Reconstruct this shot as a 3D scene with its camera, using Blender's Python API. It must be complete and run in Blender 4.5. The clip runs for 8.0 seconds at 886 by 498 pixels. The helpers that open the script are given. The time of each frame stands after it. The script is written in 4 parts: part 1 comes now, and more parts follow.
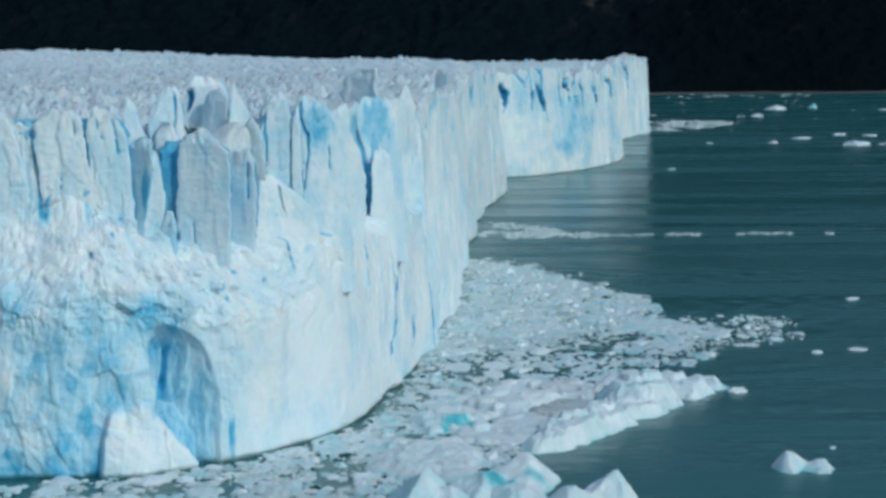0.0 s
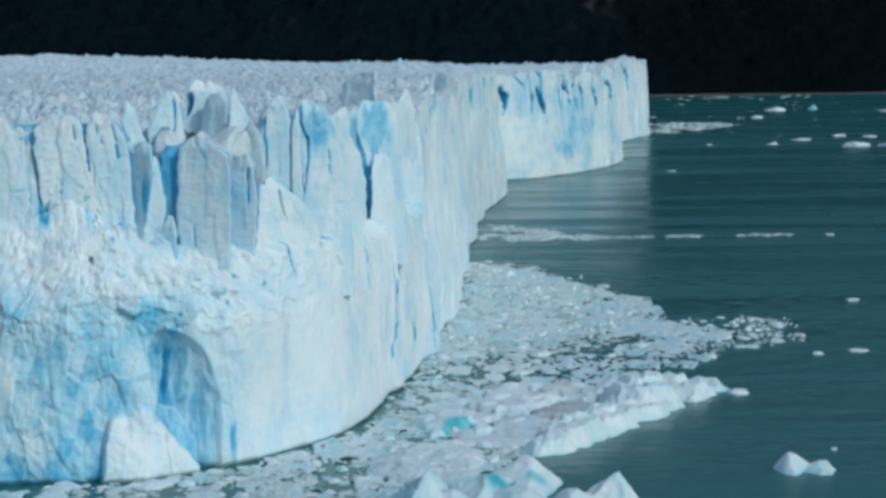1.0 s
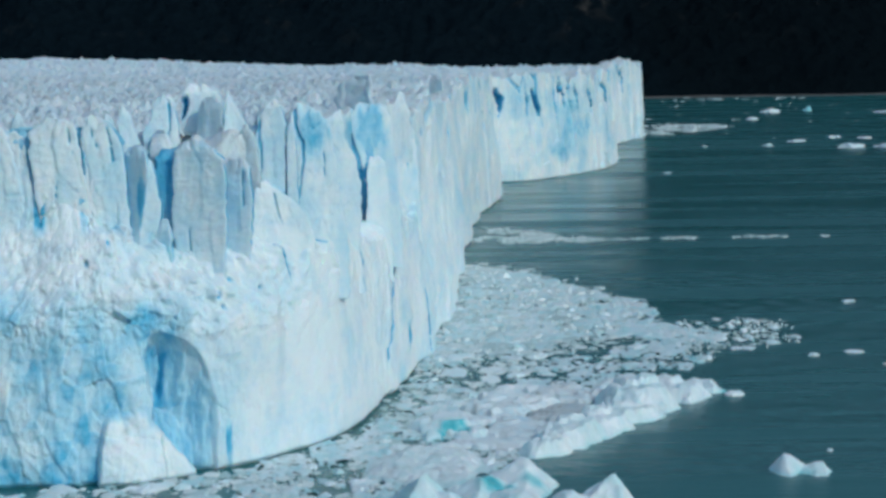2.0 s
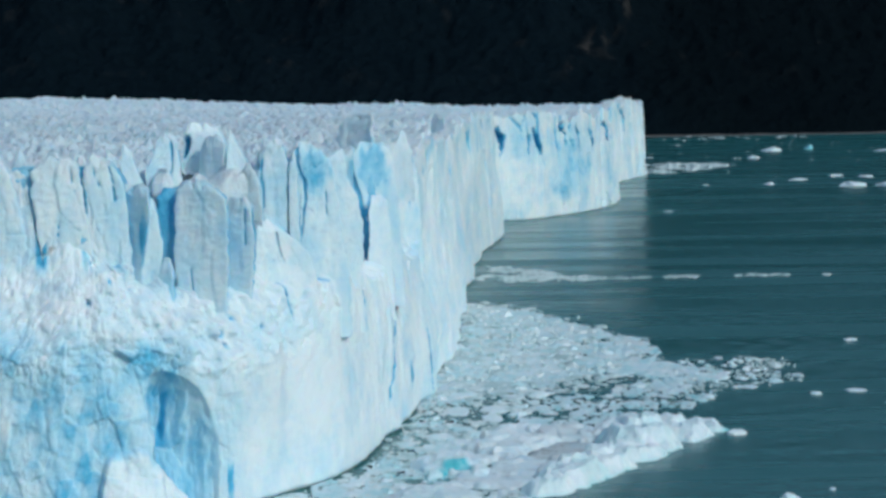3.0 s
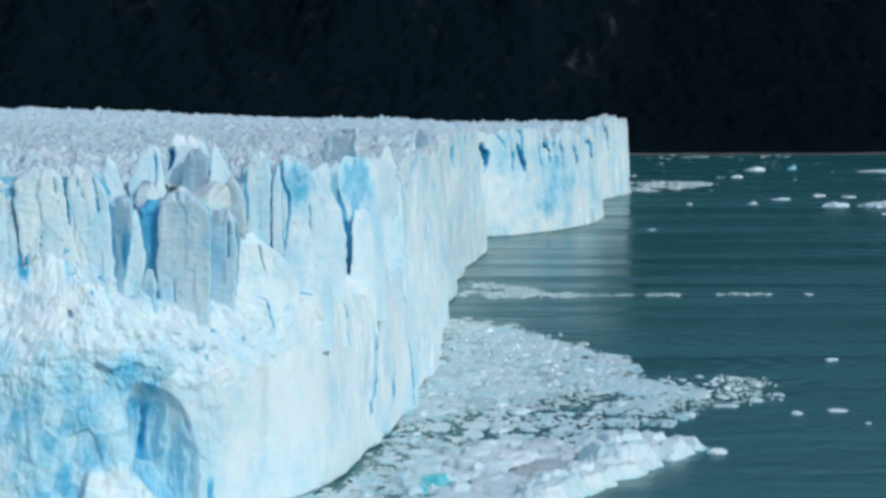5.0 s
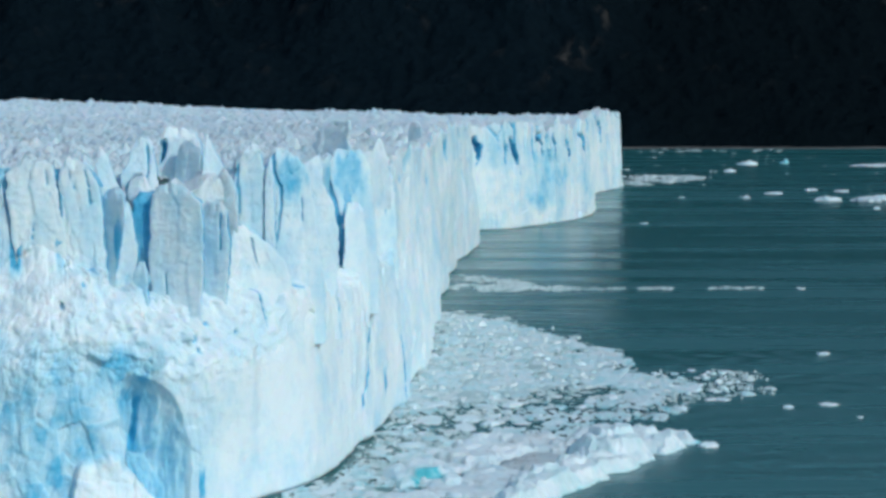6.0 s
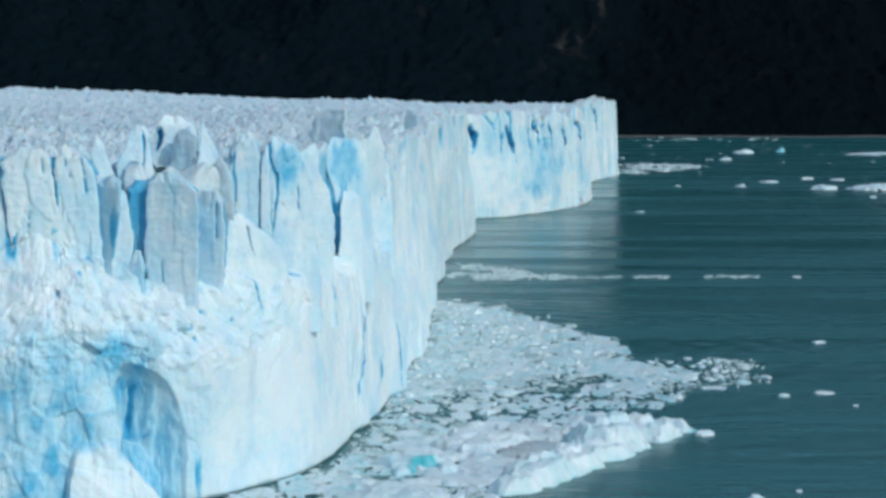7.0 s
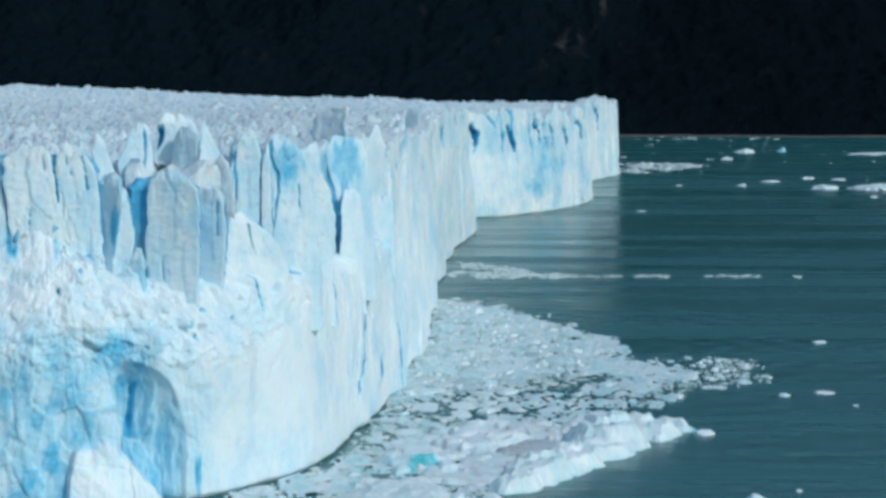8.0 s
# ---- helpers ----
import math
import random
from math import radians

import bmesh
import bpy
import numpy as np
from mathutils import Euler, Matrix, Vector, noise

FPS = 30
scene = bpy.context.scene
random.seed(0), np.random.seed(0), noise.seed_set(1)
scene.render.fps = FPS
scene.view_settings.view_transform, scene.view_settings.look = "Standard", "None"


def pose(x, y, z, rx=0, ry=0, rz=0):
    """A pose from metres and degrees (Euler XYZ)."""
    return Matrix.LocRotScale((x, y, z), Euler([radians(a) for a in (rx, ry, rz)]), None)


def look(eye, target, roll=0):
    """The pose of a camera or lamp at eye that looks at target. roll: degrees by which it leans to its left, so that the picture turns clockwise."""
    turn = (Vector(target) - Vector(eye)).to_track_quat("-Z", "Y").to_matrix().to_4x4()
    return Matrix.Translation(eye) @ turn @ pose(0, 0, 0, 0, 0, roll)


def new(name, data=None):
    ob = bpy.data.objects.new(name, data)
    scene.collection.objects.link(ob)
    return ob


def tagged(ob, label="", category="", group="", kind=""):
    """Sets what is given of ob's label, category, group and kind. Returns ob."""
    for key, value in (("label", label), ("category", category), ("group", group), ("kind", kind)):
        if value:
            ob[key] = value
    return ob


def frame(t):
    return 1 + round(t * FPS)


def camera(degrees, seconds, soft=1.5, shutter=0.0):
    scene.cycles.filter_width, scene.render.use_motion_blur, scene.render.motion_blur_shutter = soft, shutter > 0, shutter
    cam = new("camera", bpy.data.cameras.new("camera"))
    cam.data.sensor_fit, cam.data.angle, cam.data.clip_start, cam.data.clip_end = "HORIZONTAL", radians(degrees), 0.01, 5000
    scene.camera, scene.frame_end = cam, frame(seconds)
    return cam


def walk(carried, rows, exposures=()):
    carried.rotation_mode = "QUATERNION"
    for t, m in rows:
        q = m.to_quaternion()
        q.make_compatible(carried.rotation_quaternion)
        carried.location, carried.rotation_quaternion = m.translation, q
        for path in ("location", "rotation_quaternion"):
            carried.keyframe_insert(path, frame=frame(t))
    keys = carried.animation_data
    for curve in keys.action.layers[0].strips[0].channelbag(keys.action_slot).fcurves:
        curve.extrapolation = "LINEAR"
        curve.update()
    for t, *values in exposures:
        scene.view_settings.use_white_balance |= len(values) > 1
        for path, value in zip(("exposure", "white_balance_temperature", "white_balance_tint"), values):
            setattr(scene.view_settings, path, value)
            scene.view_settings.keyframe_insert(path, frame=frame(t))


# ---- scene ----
cam = camera(25.0, 8.0, soft=3.3)
EYE = 60.0
# seconds, tilt from straight down, roll, yaw: the camera turns where it stands
ROWS = [
    (0.0, 84.275, 0.588, 0.835),
    (0.5, 84.293, 0.664, 0.906),
    (1.0, 84.363, 0.875, 0.818),
    (2.5, 84.548, 1.046, 0.676),
    (3.0, 85.542, 1.071, 0.722),
    (3.5, 86.346, 0.853, 0.673),
    (4.0, 86.710, 0.648, 0.564),
    (4.5, 86.405, 0.471, 0.461),
    (5.0, 85.979, 0.318, 0.291),
    (6.5, 85.681, 0.122, 0.022),
    (7.0, 85.447, 0.115, -0.031),
    (7.5, 85.376, 0.000, 0.000),
    (8.0, 85.408, -0.062, 0.004),
]
STOPS = [(0.0, -0.53, 6250, 4.5), (1.0, -0.54, 6250, 4.5), (2.5, -0.47, 6250, 4.5), (3.4, -0.34, 6250, 4.5), (4.0, -0.27, 6250, 4.5), (8.0, -0.31, 6250, 4.5)]  # seconds, stops, kelvin, tint
walk(cam, [(t, pose(0, 0, EYE, rx, ry, rz)) for t, rx, ry, rz in ROWS], STOPS)

# ---- daylight ----
SUN_ELEVATION, SUN_AZIMUTH = 35.0, 136.0  # degrees; azimuth clockwise from straight ahead (+y)
world = bpy.data.worlds.new("sky")
scene.world = world
world.use_nodes = True
wt = world.node_tree
sky = wt.nodes.new("ShaderNodeTexSky")
sky.sky_type, sky.sun_disc = "NISHITA", False
sky.sun_elevation, sky.sun_rotation = radians(SUN_ELEVATION), radians(SUN_AZIMUTH)
wt.links.new(sky.outputs["Color"], wt.nodes["Background"].inputs["Color"])
wt.nodes["Background"].inputs["Strength"].default_value = 0.15
lamp = bpy.data.lights.new("sun", "SUN")
lamp.energy, lamp.angle, lamp.color = 2.05, radians(3.0), (1.0, 0.97, 0.93)
sun = new("sun", lamp)
el, az = radians(SUN_ELEVATION), radians(SUN_AZIMUTH)
sun.matrix_world = look((0, 0, 500), (-math.sin(az) * math.cos(el), -math.cos(az) * math.cos(el), 500 - math.sin(el)))

# ---- materials ----


def material(name, build):
    m = bpy.data.materials.new(name)
    m.use_nodes = True
    nt = m.node_tree
    build(nt, nt.nodes["Principled BSDF"])
    return m


def node(nt, kind, links=(), **values):
    n = nt.nodes.new(kind)
    if "operation" in values:
        n.operation = values["operation"]
    for socket, value in links:
        s = n.inputs[socket]
        if isinstance(value, bpy.types.NodeSocket):
            nt.links.new(value, s)
        else:
            s.default_value = value
    return n


def mapped(nt, scale):
    g = node(nt, "ShaderNodeNewGeometry")
    mp = node(nt, "ShaderNodeMapping", [("Vector", g.outputs["Position"]), ("Scale", scale)])
    return mp.outputs["Vector"]


def noise_tex(nt, scale, size=1.0, detail=6.0, rough=0.6):
    n = node(nt, "ShaderNodeTexNoise", [("Vector", mapped(nt, scale)), ("Scale", size), ("Detail", detail), ("Roughness", rough)])
    return n.outputs["Fac"]


def ramp(nt, fac, stops):
    n = node(nt, "ShaderNodeValToRGB", [("Fac", fac)])
    els = n.color_ramp.elements
    while len(els) < len(stops):
        els.new(0.5)
    for e, (p, c) in zip(els, stops):
        e.position, e.color = p, (*c, 1) if len(c) == 3 else (c[0], c[0], c[0], 1)
    return n.outputs["Color"]


def mix(nt, fac, a, b, kind="MIX"):
    n = nt.nodes.new("ShaderNodeMix")
    n.data_type, n.blend_type = "RGBA", kind
    for socket, value in ((n.inputs[0], fac), (n.inputs[6], a), (n.inputs[7], b)):
        if isinstance(value, bpy.types.NodeSocket):
            nt.links.new(value, socket)
        else:
            socket.default_value = value if isinstance(value, float) else (*value, 1)
    return n.outputs[2]


def math_node(nt, op, a, b):
    n = nt.nodes.new("ShaderNodeMath")
    n.operation = op
    for socket, value in zip(n.inputs, (a, b)):
        if isinstance(value, bpy.types.NodeSocket):
            nt.links.new(value, socket)
        else:
            socket.default_value = value
    return n.outputs[0]


def bump(nt, bsdf, height, strength, distance):
    n = node(nt, "ShaderNodeBump", [("Height", height), ("Strength", strength), ("Distance", distance)])
    nt.links.new(n.outputs["Normal"], bsdf.inputs["Normal"])


WHITE_ICE, PALE_BLUE, DEEP_BLUE = (0.72, 0.83, 0.87), (0.40, 0.68, 0.82), (0.02, 0.24, 0.46)
GRIT = (0.335, 0.405, 0.44)


def ice_nodes(nt, bsdf, grit_shade=0.1, fine=1.0, glow=0.3, dust=GRIT, spread=0.50, clear=(PALE_BLUE, (0.10, 0.46, 0.70), DEEP_BLUE)):
    """Weathered white ice; the attribute "blue" is how clear and compressed the ice is, from bubbly white to deep blue."""
    attr = nt.nodes.new("ShaderNodeAttribute")
    attr.attribute_name = "blue"
    veil = noise_tex(nt, (0.20, 0.20, 0.14), 1.0, 10.0, 0.7)
    streak = noise_tex(nt, (0.24, 0.13, 0.03), 1.0, 6.0, 0.6)
    drift = math_node(nt, "ADD", math_node(nt, "MULTIPLY", math_node(nt, "SUBTRACT", veil, 0.49), 0.95), math_node(nt, "MULTIPLY", math_node(nt, "SUBTRACT", streak, 0.5), 0.22))
    layers = noise_tex(nt, (0.05, 0.05, 1.3), 1.0, 4.0, 0.6)
    drift = math_node(nt, "ADD", drift, math_node(nt, "MULTIPLY", math_node(nt, "SUBTRACT", layers, 0.5), 0.16))
    tone = math_node(nt, "ADD", attr.outputs["Fac"], drift)
    tint = ramp(nt, tone, [(0.0, WHITE_ICE), (0.40, clear[0]), (0.66, clear[1]), (1.0, clear[2])])
    dirt = ramp(nt, noise_tex(nt, (0.30, 0.30, 0.16), 1.0, 9.0, 0.74), [(spread, (0.0,)), (spread + 0.24, (1.0,))])
    strew = nt.nodes.new("ShaderNodeAttribute")
    strew.attribute_name = "grit_shade"
    amount = math_node(nt, "MULTIPLY", dirt, math_node(nt, "ADD", math_node(nt, "MULTIPLY", strew.outputs["Fac"], 0.9), grit_shade))
    amount = math_node(nt, "ADD", amount, math_node(nt, "MULTIPLY", strew.outputs["Fac"], 0.26))
    colour = mix(nt, amount, tint, dust)
    nt.links.new(colour, bsdf.inputs["Base Color"])
    bsdf.inputs["Roughness"].default_value = 0.6
    bsdf.inputs["Specular IOR Level"].default_value = 0.25
    rough = math_node(nt, "ADD", noise_tex(nt, (0.8, 0.8, 0.4), fine, 8.0, 0.68), math_node(nt, "MULTIPLY", noise_tex(nt, (2.6, 2.6, 1.6), fine, 5.0, 0.7), 0.3))
    bump(nt, bsdf, rough, 0.4, 0.4)
    bsdf.inputs["Subsurface Weight"].default_value = glow
    bsdf.inputs["Subsurface Radius"].default_value = (0.25, 0.7, 1.0)
    bsdf.inputs["Subsurface Scale"].default_value = glow


ICE = material("glacier_ice", ice_nodes)
DIRTY_ICE = material("dirty_floating_ice", lambda nt, b: ice_nodes(nt, b, 0.25, 1.8, 0.12, (0.15, 0.165, 0.17), 0.52))


def slush_nodes(nt, bsdf):
    geo = node(nt, "ShaderNodeNewGeometry")
    tone = ramp(nt, geo.outputs["Random Per Island"], [(0.0, (0.16, 0.36, 0.38)), (0.3, (0.42, 0.62, 0.64)), (0.6, (0.70, 0.81, 0.83)), (1.0, (0.80, 0.88, 0.90))])
    nt.links.new(mix(nt, noise_tex(nt, (0.9, 0.9, 0.9), 1.0, 6.0), tone, (0.50, 0.59, 0.59)), bsdf.inputs["Base Color"])
    bsdf.inputs["Roughness"].default_value = 0.55
    bump(nt, bsdf, noise_tex(nt, (2.0, 2.0, 2.0), 1.0, 6.0), 0.6, 0.2)


SLUSH = material("brash_and_slush", slush_nodes)
FLOE_ICE = material("floating_ice", lambda nt, b: ice_nodes(nt, b, 0.3, 1.8, 0.15, (0.36, 0.43, 0.44), clear=((0.40, 0.68, 0.73), (0.09, 0.49, 0.57), (0.02, 0.27, 0.34))))


def water_nodes(nt, bsdf):
    murk = noise_tex(nt, (0.004, 0.008, 0.01), 1.0, 4.0)
    nt.links.new(mix(nt, murk, (0.019, 0.116, 0.121), (0.027, 0.139, 0.145)), bsdf.inputs["Base Color"])
    breeze = noise_tex(nt, (0.0035, 0.035, 1), 1.0, 5.0, 0.6)
    nt.links.new(ramp(nt, breeze, [(0.36, (0.15,)), (0.62, (0.33,))]), bsdf.inputs["Roughness"])
    bsdf.inputs["Specular IOR Level"].default_value = 0.3
    bsdf.inputs["IOR"].default_value = 1.33
    ripple = noise_tex(nt, (0.30, 0.16, 1), 1.0, 5.0, 0.55)
    swell = noise_tex(nt, (0.015, 0.05, 1), 1.0, 3.0)
    # rings of low waves spreading from the foot of the front
    geo = node(nt, "ShaderNodeNewGeometry")
    off = node(nt, "ShaderNodeVectorMath", [(0, geo.outputs["Position"]), (1, (-2.0, -475.0, 0.0))], operation="ADD")
    far = node(nt, "ShaderNodeVectorMath", [(0, off.outputs["Vector"])], operation="LENGTH").outputs["Value"]
    warped = math_node(nt, "ADD", far, math_node(nt, "MULTIPLY", swell, 22.0))
    rings = math_node(nt, "SINE", math_node(nt, "MULTIPLY", warped, 0.62), 0.0)
    band = ramp(nt, math_node(nt, "DIVIDE", far, 260.0), [(0.14, (0.0,)), (0.26, (1.0,)), (0.50, (0.0,))])
    patchy = ramp(nt, noise_tex(nt, (0.012, 0.012, 1), 1.0, 2.0), [(0.36, (0.0,)), (0.55, (1.0,))])
    ringed = math_node(nt, "MULTIPLY", math_node(nt, "MULTIPLY", rings, band), patchy)
    chop = noise_tex(nt, (0.035, 0.13, 1), 1.0, 4.0, 0.6)
    ripple = math_node(nt, "ADD", ripple, math_node(nt, "MULTIPLY", chop, 1.3))
    height = math_node(nt, "ADD", math_node(nt, "ADD", ripple, math_node(nt, "ADD", math_node(nt, "MULTIPLY", swell, 1.5), math_node(nt, "MULTIPLY", noise_tex(nt, (0.006, 0.055, 1), 1.0, 4.0, 0.6), 1.0))), math_node(nt, "MULTIPLY", ringed, 0.8))
    bump(nt, bsdf, height, 0.42, 0.42)


WATER = material("glacial_water", water_nodes)


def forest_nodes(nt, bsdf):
    # forest tones taken down to near black: the slope's shade is in the colour
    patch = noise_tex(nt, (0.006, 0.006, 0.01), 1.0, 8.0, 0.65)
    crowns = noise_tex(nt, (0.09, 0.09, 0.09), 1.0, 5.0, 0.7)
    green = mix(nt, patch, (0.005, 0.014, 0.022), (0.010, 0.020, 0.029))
    unhazed = nt.nodes.new("ShaderNodeAttribute")  # darker to the right; the paler left has haze mixed into its colour
    unhazed.attribute_name = "blue"
    green = mix(nt, unhazed.outputs["Fac"], green, (0.006, 0.0115, 0.0155))
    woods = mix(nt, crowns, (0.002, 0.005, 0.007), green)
    attr = nt.nodes.new("ShaderNodeAttribute")
    attr.attribute_name = "grit_shade"
    nt.links.new(mix(nt, attr.outputs["Fac"], woods, (0.05, 0.05, 0.048)), bsdf.inputs["Base Color"])
    bsdf.inputs["Roughness"].default_value = 0.95
    bsdf.inputs["Specular IOR Level"].default_value = 0.0
    bump(nt, bsdf, crowns, 1.0, 12.0)


FOREST = material("shade_toned_forest", forest_nodes)


def shingle_nodes(nt, bsdf):
    n = noise_tex(nt, (0.05, 0.2, 0.2), 1.0, 6.0)
    nt.links.new(mix(nt, n, (0.05, 0.055, 0.055), (0.13, 0.125, 0.115)), bsdf.inputs["Base Color"])
    bsdf.inputs["Roughness"].default_value = 0.9


SHINGLE = material("grey_shingle", shingle_nodes)

# ---- noise on arrays ----


def hashed(*ints):
    h = np.full(1, 2166136261, np.uint32)
    for k, i in enumerate(ints):
        h = (h ^ np.asarray(i).astype(np.int32).astype(np.uint32)) * np.uint32(0x9E3779B1)
        h = (h ^ (h >> np.uint32(15))) * np.uint32(0x85EBCA77)
    h = h ^ (h >> np.uint32(13))
    return (h & np.uint32(0xFFFFFF)) * (1.0 / 0xFFFFFF)


def vnoise(u, v, seed=0):
    """Smooth value noise in two dimensions, -1 to 1."""
    iu, iv = np.floor(u), np.floor(v)
    fu, fv = u - iu, v - iv
    fu, fv = fu * fu * fu * (fu * (fu * 6 - 15) + 10), fv * fv * fv * (fv * (fv * 6 - 15) + 10)
    c = [hashed(iu + a, iv + b, np.int32([seed])) for a, b in ((0, 0), (1, 0), (0, 1), (1, 1))]
    return 2 * ((c[0] * (1 - fu) + c[1] * fu) * (1 - fv) + (c[2] * (1 - fu) + c[3] * fu) * fv) - 1


def fbm(u, v, octaves=4, seed=0, gain=0.5):
    total, amp = 0.0, 1.0
    for k in range(octaves):
        total = total + amp * vnoise(u * 2.03**k + 17.3 * k, v * 2.03**k - 9.1 * k, seed + k)
        amp *= gain
    return total


def ridged(u, v, octaves=4, seed=0):
    total, amp = 0.0, 1.0
    for k in range(octaves):
        total = total + amp * (1 - 2 * np.abs(vnoise(u * 2.1**k + 5.7 * k, v * 2.1**k + 3.3 * k, seed + k)))
        amp *= 0.5
    return total


def cells(u, v, seed=0):
    """Broken blocks: for each place a block's own random level plus tilt, the distance to the nearest joint, and the block's random number."""
    iu, iv = np.floor(u), np.floor(v)
    best = np.full(u.shape, 9.0)
    second = np.full(u.shape, 9.0)
    level, own = np.zeros(u.shape), np.zeros(u.shape)
    for a in (-1, 0, 1):
        for b in (-1, 0, 1):
            ci, cj = iu + a, iv + b
            du = u - ci - 0.1 - 0.8 * hashed(ci, cj, np.int32([seed]))
            dv = v - cj - 0.1 - 0.8 * hashed(ci, cj, np.int32([seed + 1]))
            d = np.hypot(du, dv)
            near = d < best
            second = np.where(near, best, np.minimum(second, d))
            r0, r1, r2 = (hashed(ci, cj, np.int32([seed + k])) for k in (2, 3, 4))
            level = np.where(near, (2 * r0 - 1) * 0.7 + du * (2 * r1 - 1) * 1.3 + dv * (2 * r2 - 1) * 1.3, level)
            own = np.where(near, r0, own)
            best = np.where(near, d, best)
    return level, second - best, own


def smooth(a, b, x):
    t = np.clip((x - a) / (b - a), 0, 1)
    return t * t * (3 - 2 * t)


def grid_mesh(name, P, mat, blue=None, grit_shade=None, keep=None, shade=False):
    """A mesh from rows x columns of places."""
    n, m = P.shape[:2]
    idx = np.arange(n * m).reshape(n, m)
    quads = np.stack([idx[:-1, :-1], idx[:-1, 1:], idx[1:, 1:], idx[1:, :-1]], -1).reshape(-1, 4)
    if keep is not None:
        k = keep.ravel()
        quads = quads[k[quads].all(1)]
        used = np.zeros(n * m, bool)
        used[quads.ravel()] = True
    else:
        used = np.ones(n * m, bool)
    renum = np.cumsum(used) - 1
    me = bpy.data.meshes.new(name)
    V = P.reshape(-1, 3)[used]
    quads = renum[quads]
    me.vertices.add(len(V))
    me.vertices.foreach_set("co", V.ravel())
    me.loops.add(quads.size)
    me.loops.foreach_set("vertex_index", quads.ravel().astype(np.int32))
    me.polygons.add(len(quads))
    me.polygons.foreach_set("loop_start", np.arange(0, quads.size, 4, dtype=np.int32))
    me.update(calc_edges=True)
    for key, values in (("blue", blue), ("grit_shade", grit_shade)):
        if values is not None:
            a = me.attributes.new(key, "FLOAT", "POINT")
            a.data.foreach_set("value", np.ascontiguousarray(values.reshape(-1)[used], dtype=np.float32))
    if shade:
        me.polygons.foreach_set("use_smooth", np.ones(len(quads), bool))
    me.materials.append(mat)
    return me


def part(name, me, parent, label=""):
    ob = new(name, me)
    ob.parent = parent
    return tagged(ob, label)


# ---- setting: water, far slope ----


def sheet(name, x0, x1, y0, y1, z, mat):
    me = bpy.data.meshes.new(name)
    me.from_pydata([(x0, y0, z), (x1, y0, z), (x1, y1, z), (x0, y1, z)], [], [(0, 1, 2, 3)])
    me.materials.append(mat)
    return new(name, me)


tagged(sheet("water", -4000, 4000, -3000, 4800, 0.0, WATER), "calm grey-teal glacial lake with fine ripples", "lake", kind="structure")

SHORE = 2520.0


def build_slope():
    x = np.concatenate([np.linspace(-2600, -720, 60), np.linspace(-710, 710, 400), np.linspace(720, 2600, 60)])
    w = np.concatenate([np.linspace(0, 500, 130), np.linspace(506, 1900, 90)])
    X, Wd = np.meshgrid(x, w)
    Y = SHORE + 12 * fbm(X / 260, Wd * 0, 3, 41) + Wd
    Z = 2500 * (1 - np.exp(-0.62 * Wd / 2500)) - 1.0 + smooth(0, 400, Wd) * 70 * fbm(X / 420, Wd / 600, 4, 43)
    Z += smooth(20, 500, Wd) * 34 * ridged(X / 210 + 0.3 * Wd / 210, Wd / 700, 3, 47)
    Z += smooth(2, 30, Wd) * (8 + 5 * fbm(X / 14, Wd / 14, 3, 53))
    # a pale scree gully running down, and thin rocky patches
    mid = 150 + (Z - 95) * 0.82
    scree = smooth(26, 4, np.abs(X - mid)) * smooth(80, 100, Z) * smooth(0.0, 0.5, fbm(X / 16, Wd / 24, 3, 57))
    scree = np.clip(0.75 * scree + 0.2 * smooth(0.75, 1.2, fbm(X / 40, Wd / 30, 4, 59, 0.6)) * smooth(60, 120, Z), 0, 1)
    # mask of the right part, painted without the haze tone
    unhazed = smooth(140, 330, X + 50 * fbm(X / 120, Wd / 160, 3, 61))
    ob = new("backdrop", grid_mesh("backdrop", np.stack([X, Y, Z], -1), FOREST, unhazed, scree))
    tagged(ob, "steep forested mountainside across the lake, its shade put into the dark colours", "mountainside", kind="structure")
    x = np.linspace(-2600, 2600, 500)
    w = np.linspace(-16, 10, 6)
    X, Wd = np.meshgrid(x, w)
    Y = SHORE + 12 * fbm(X / 260, 0 * X, 3, 41) + Wd
    Z = 0.10 * (Wd + 14) + 0.5 * fbm(X / 12, Wd / 6, 2, 3)
    tagged(new("shore", grid_mesh("shore", np.stack([X, Y, Z], -1), SHINGLE)), "narrow grey shingle beach below the dark slope", "shore", kind="structure")


build_slope()

# ---- the glacier ----
# line of the ice front on the water, from off to one side, round the near corner, along the front to its far end
FRONT = [(-260, 300), (-150, 283), (-105, 277), (-67, 276.7), (-51.7, 279), (-40.4, 285), (-35, 289), (-27.7, 299), (-21.5, 310), (-18.6, 321),
         (-15, 346), (-11, 381), (-6.4, 446), (-3.2, 532), (0, 626), (5.8, 761), (12, 820), (11, 900), (13.6, 924), (29.8, 938), (59.8, 995),
         (77, 1058), (84, 1150), (94, 1281), (123, 1394), (116, 1440), (40, 1520), (-200, 1640), (-700, 1800)]


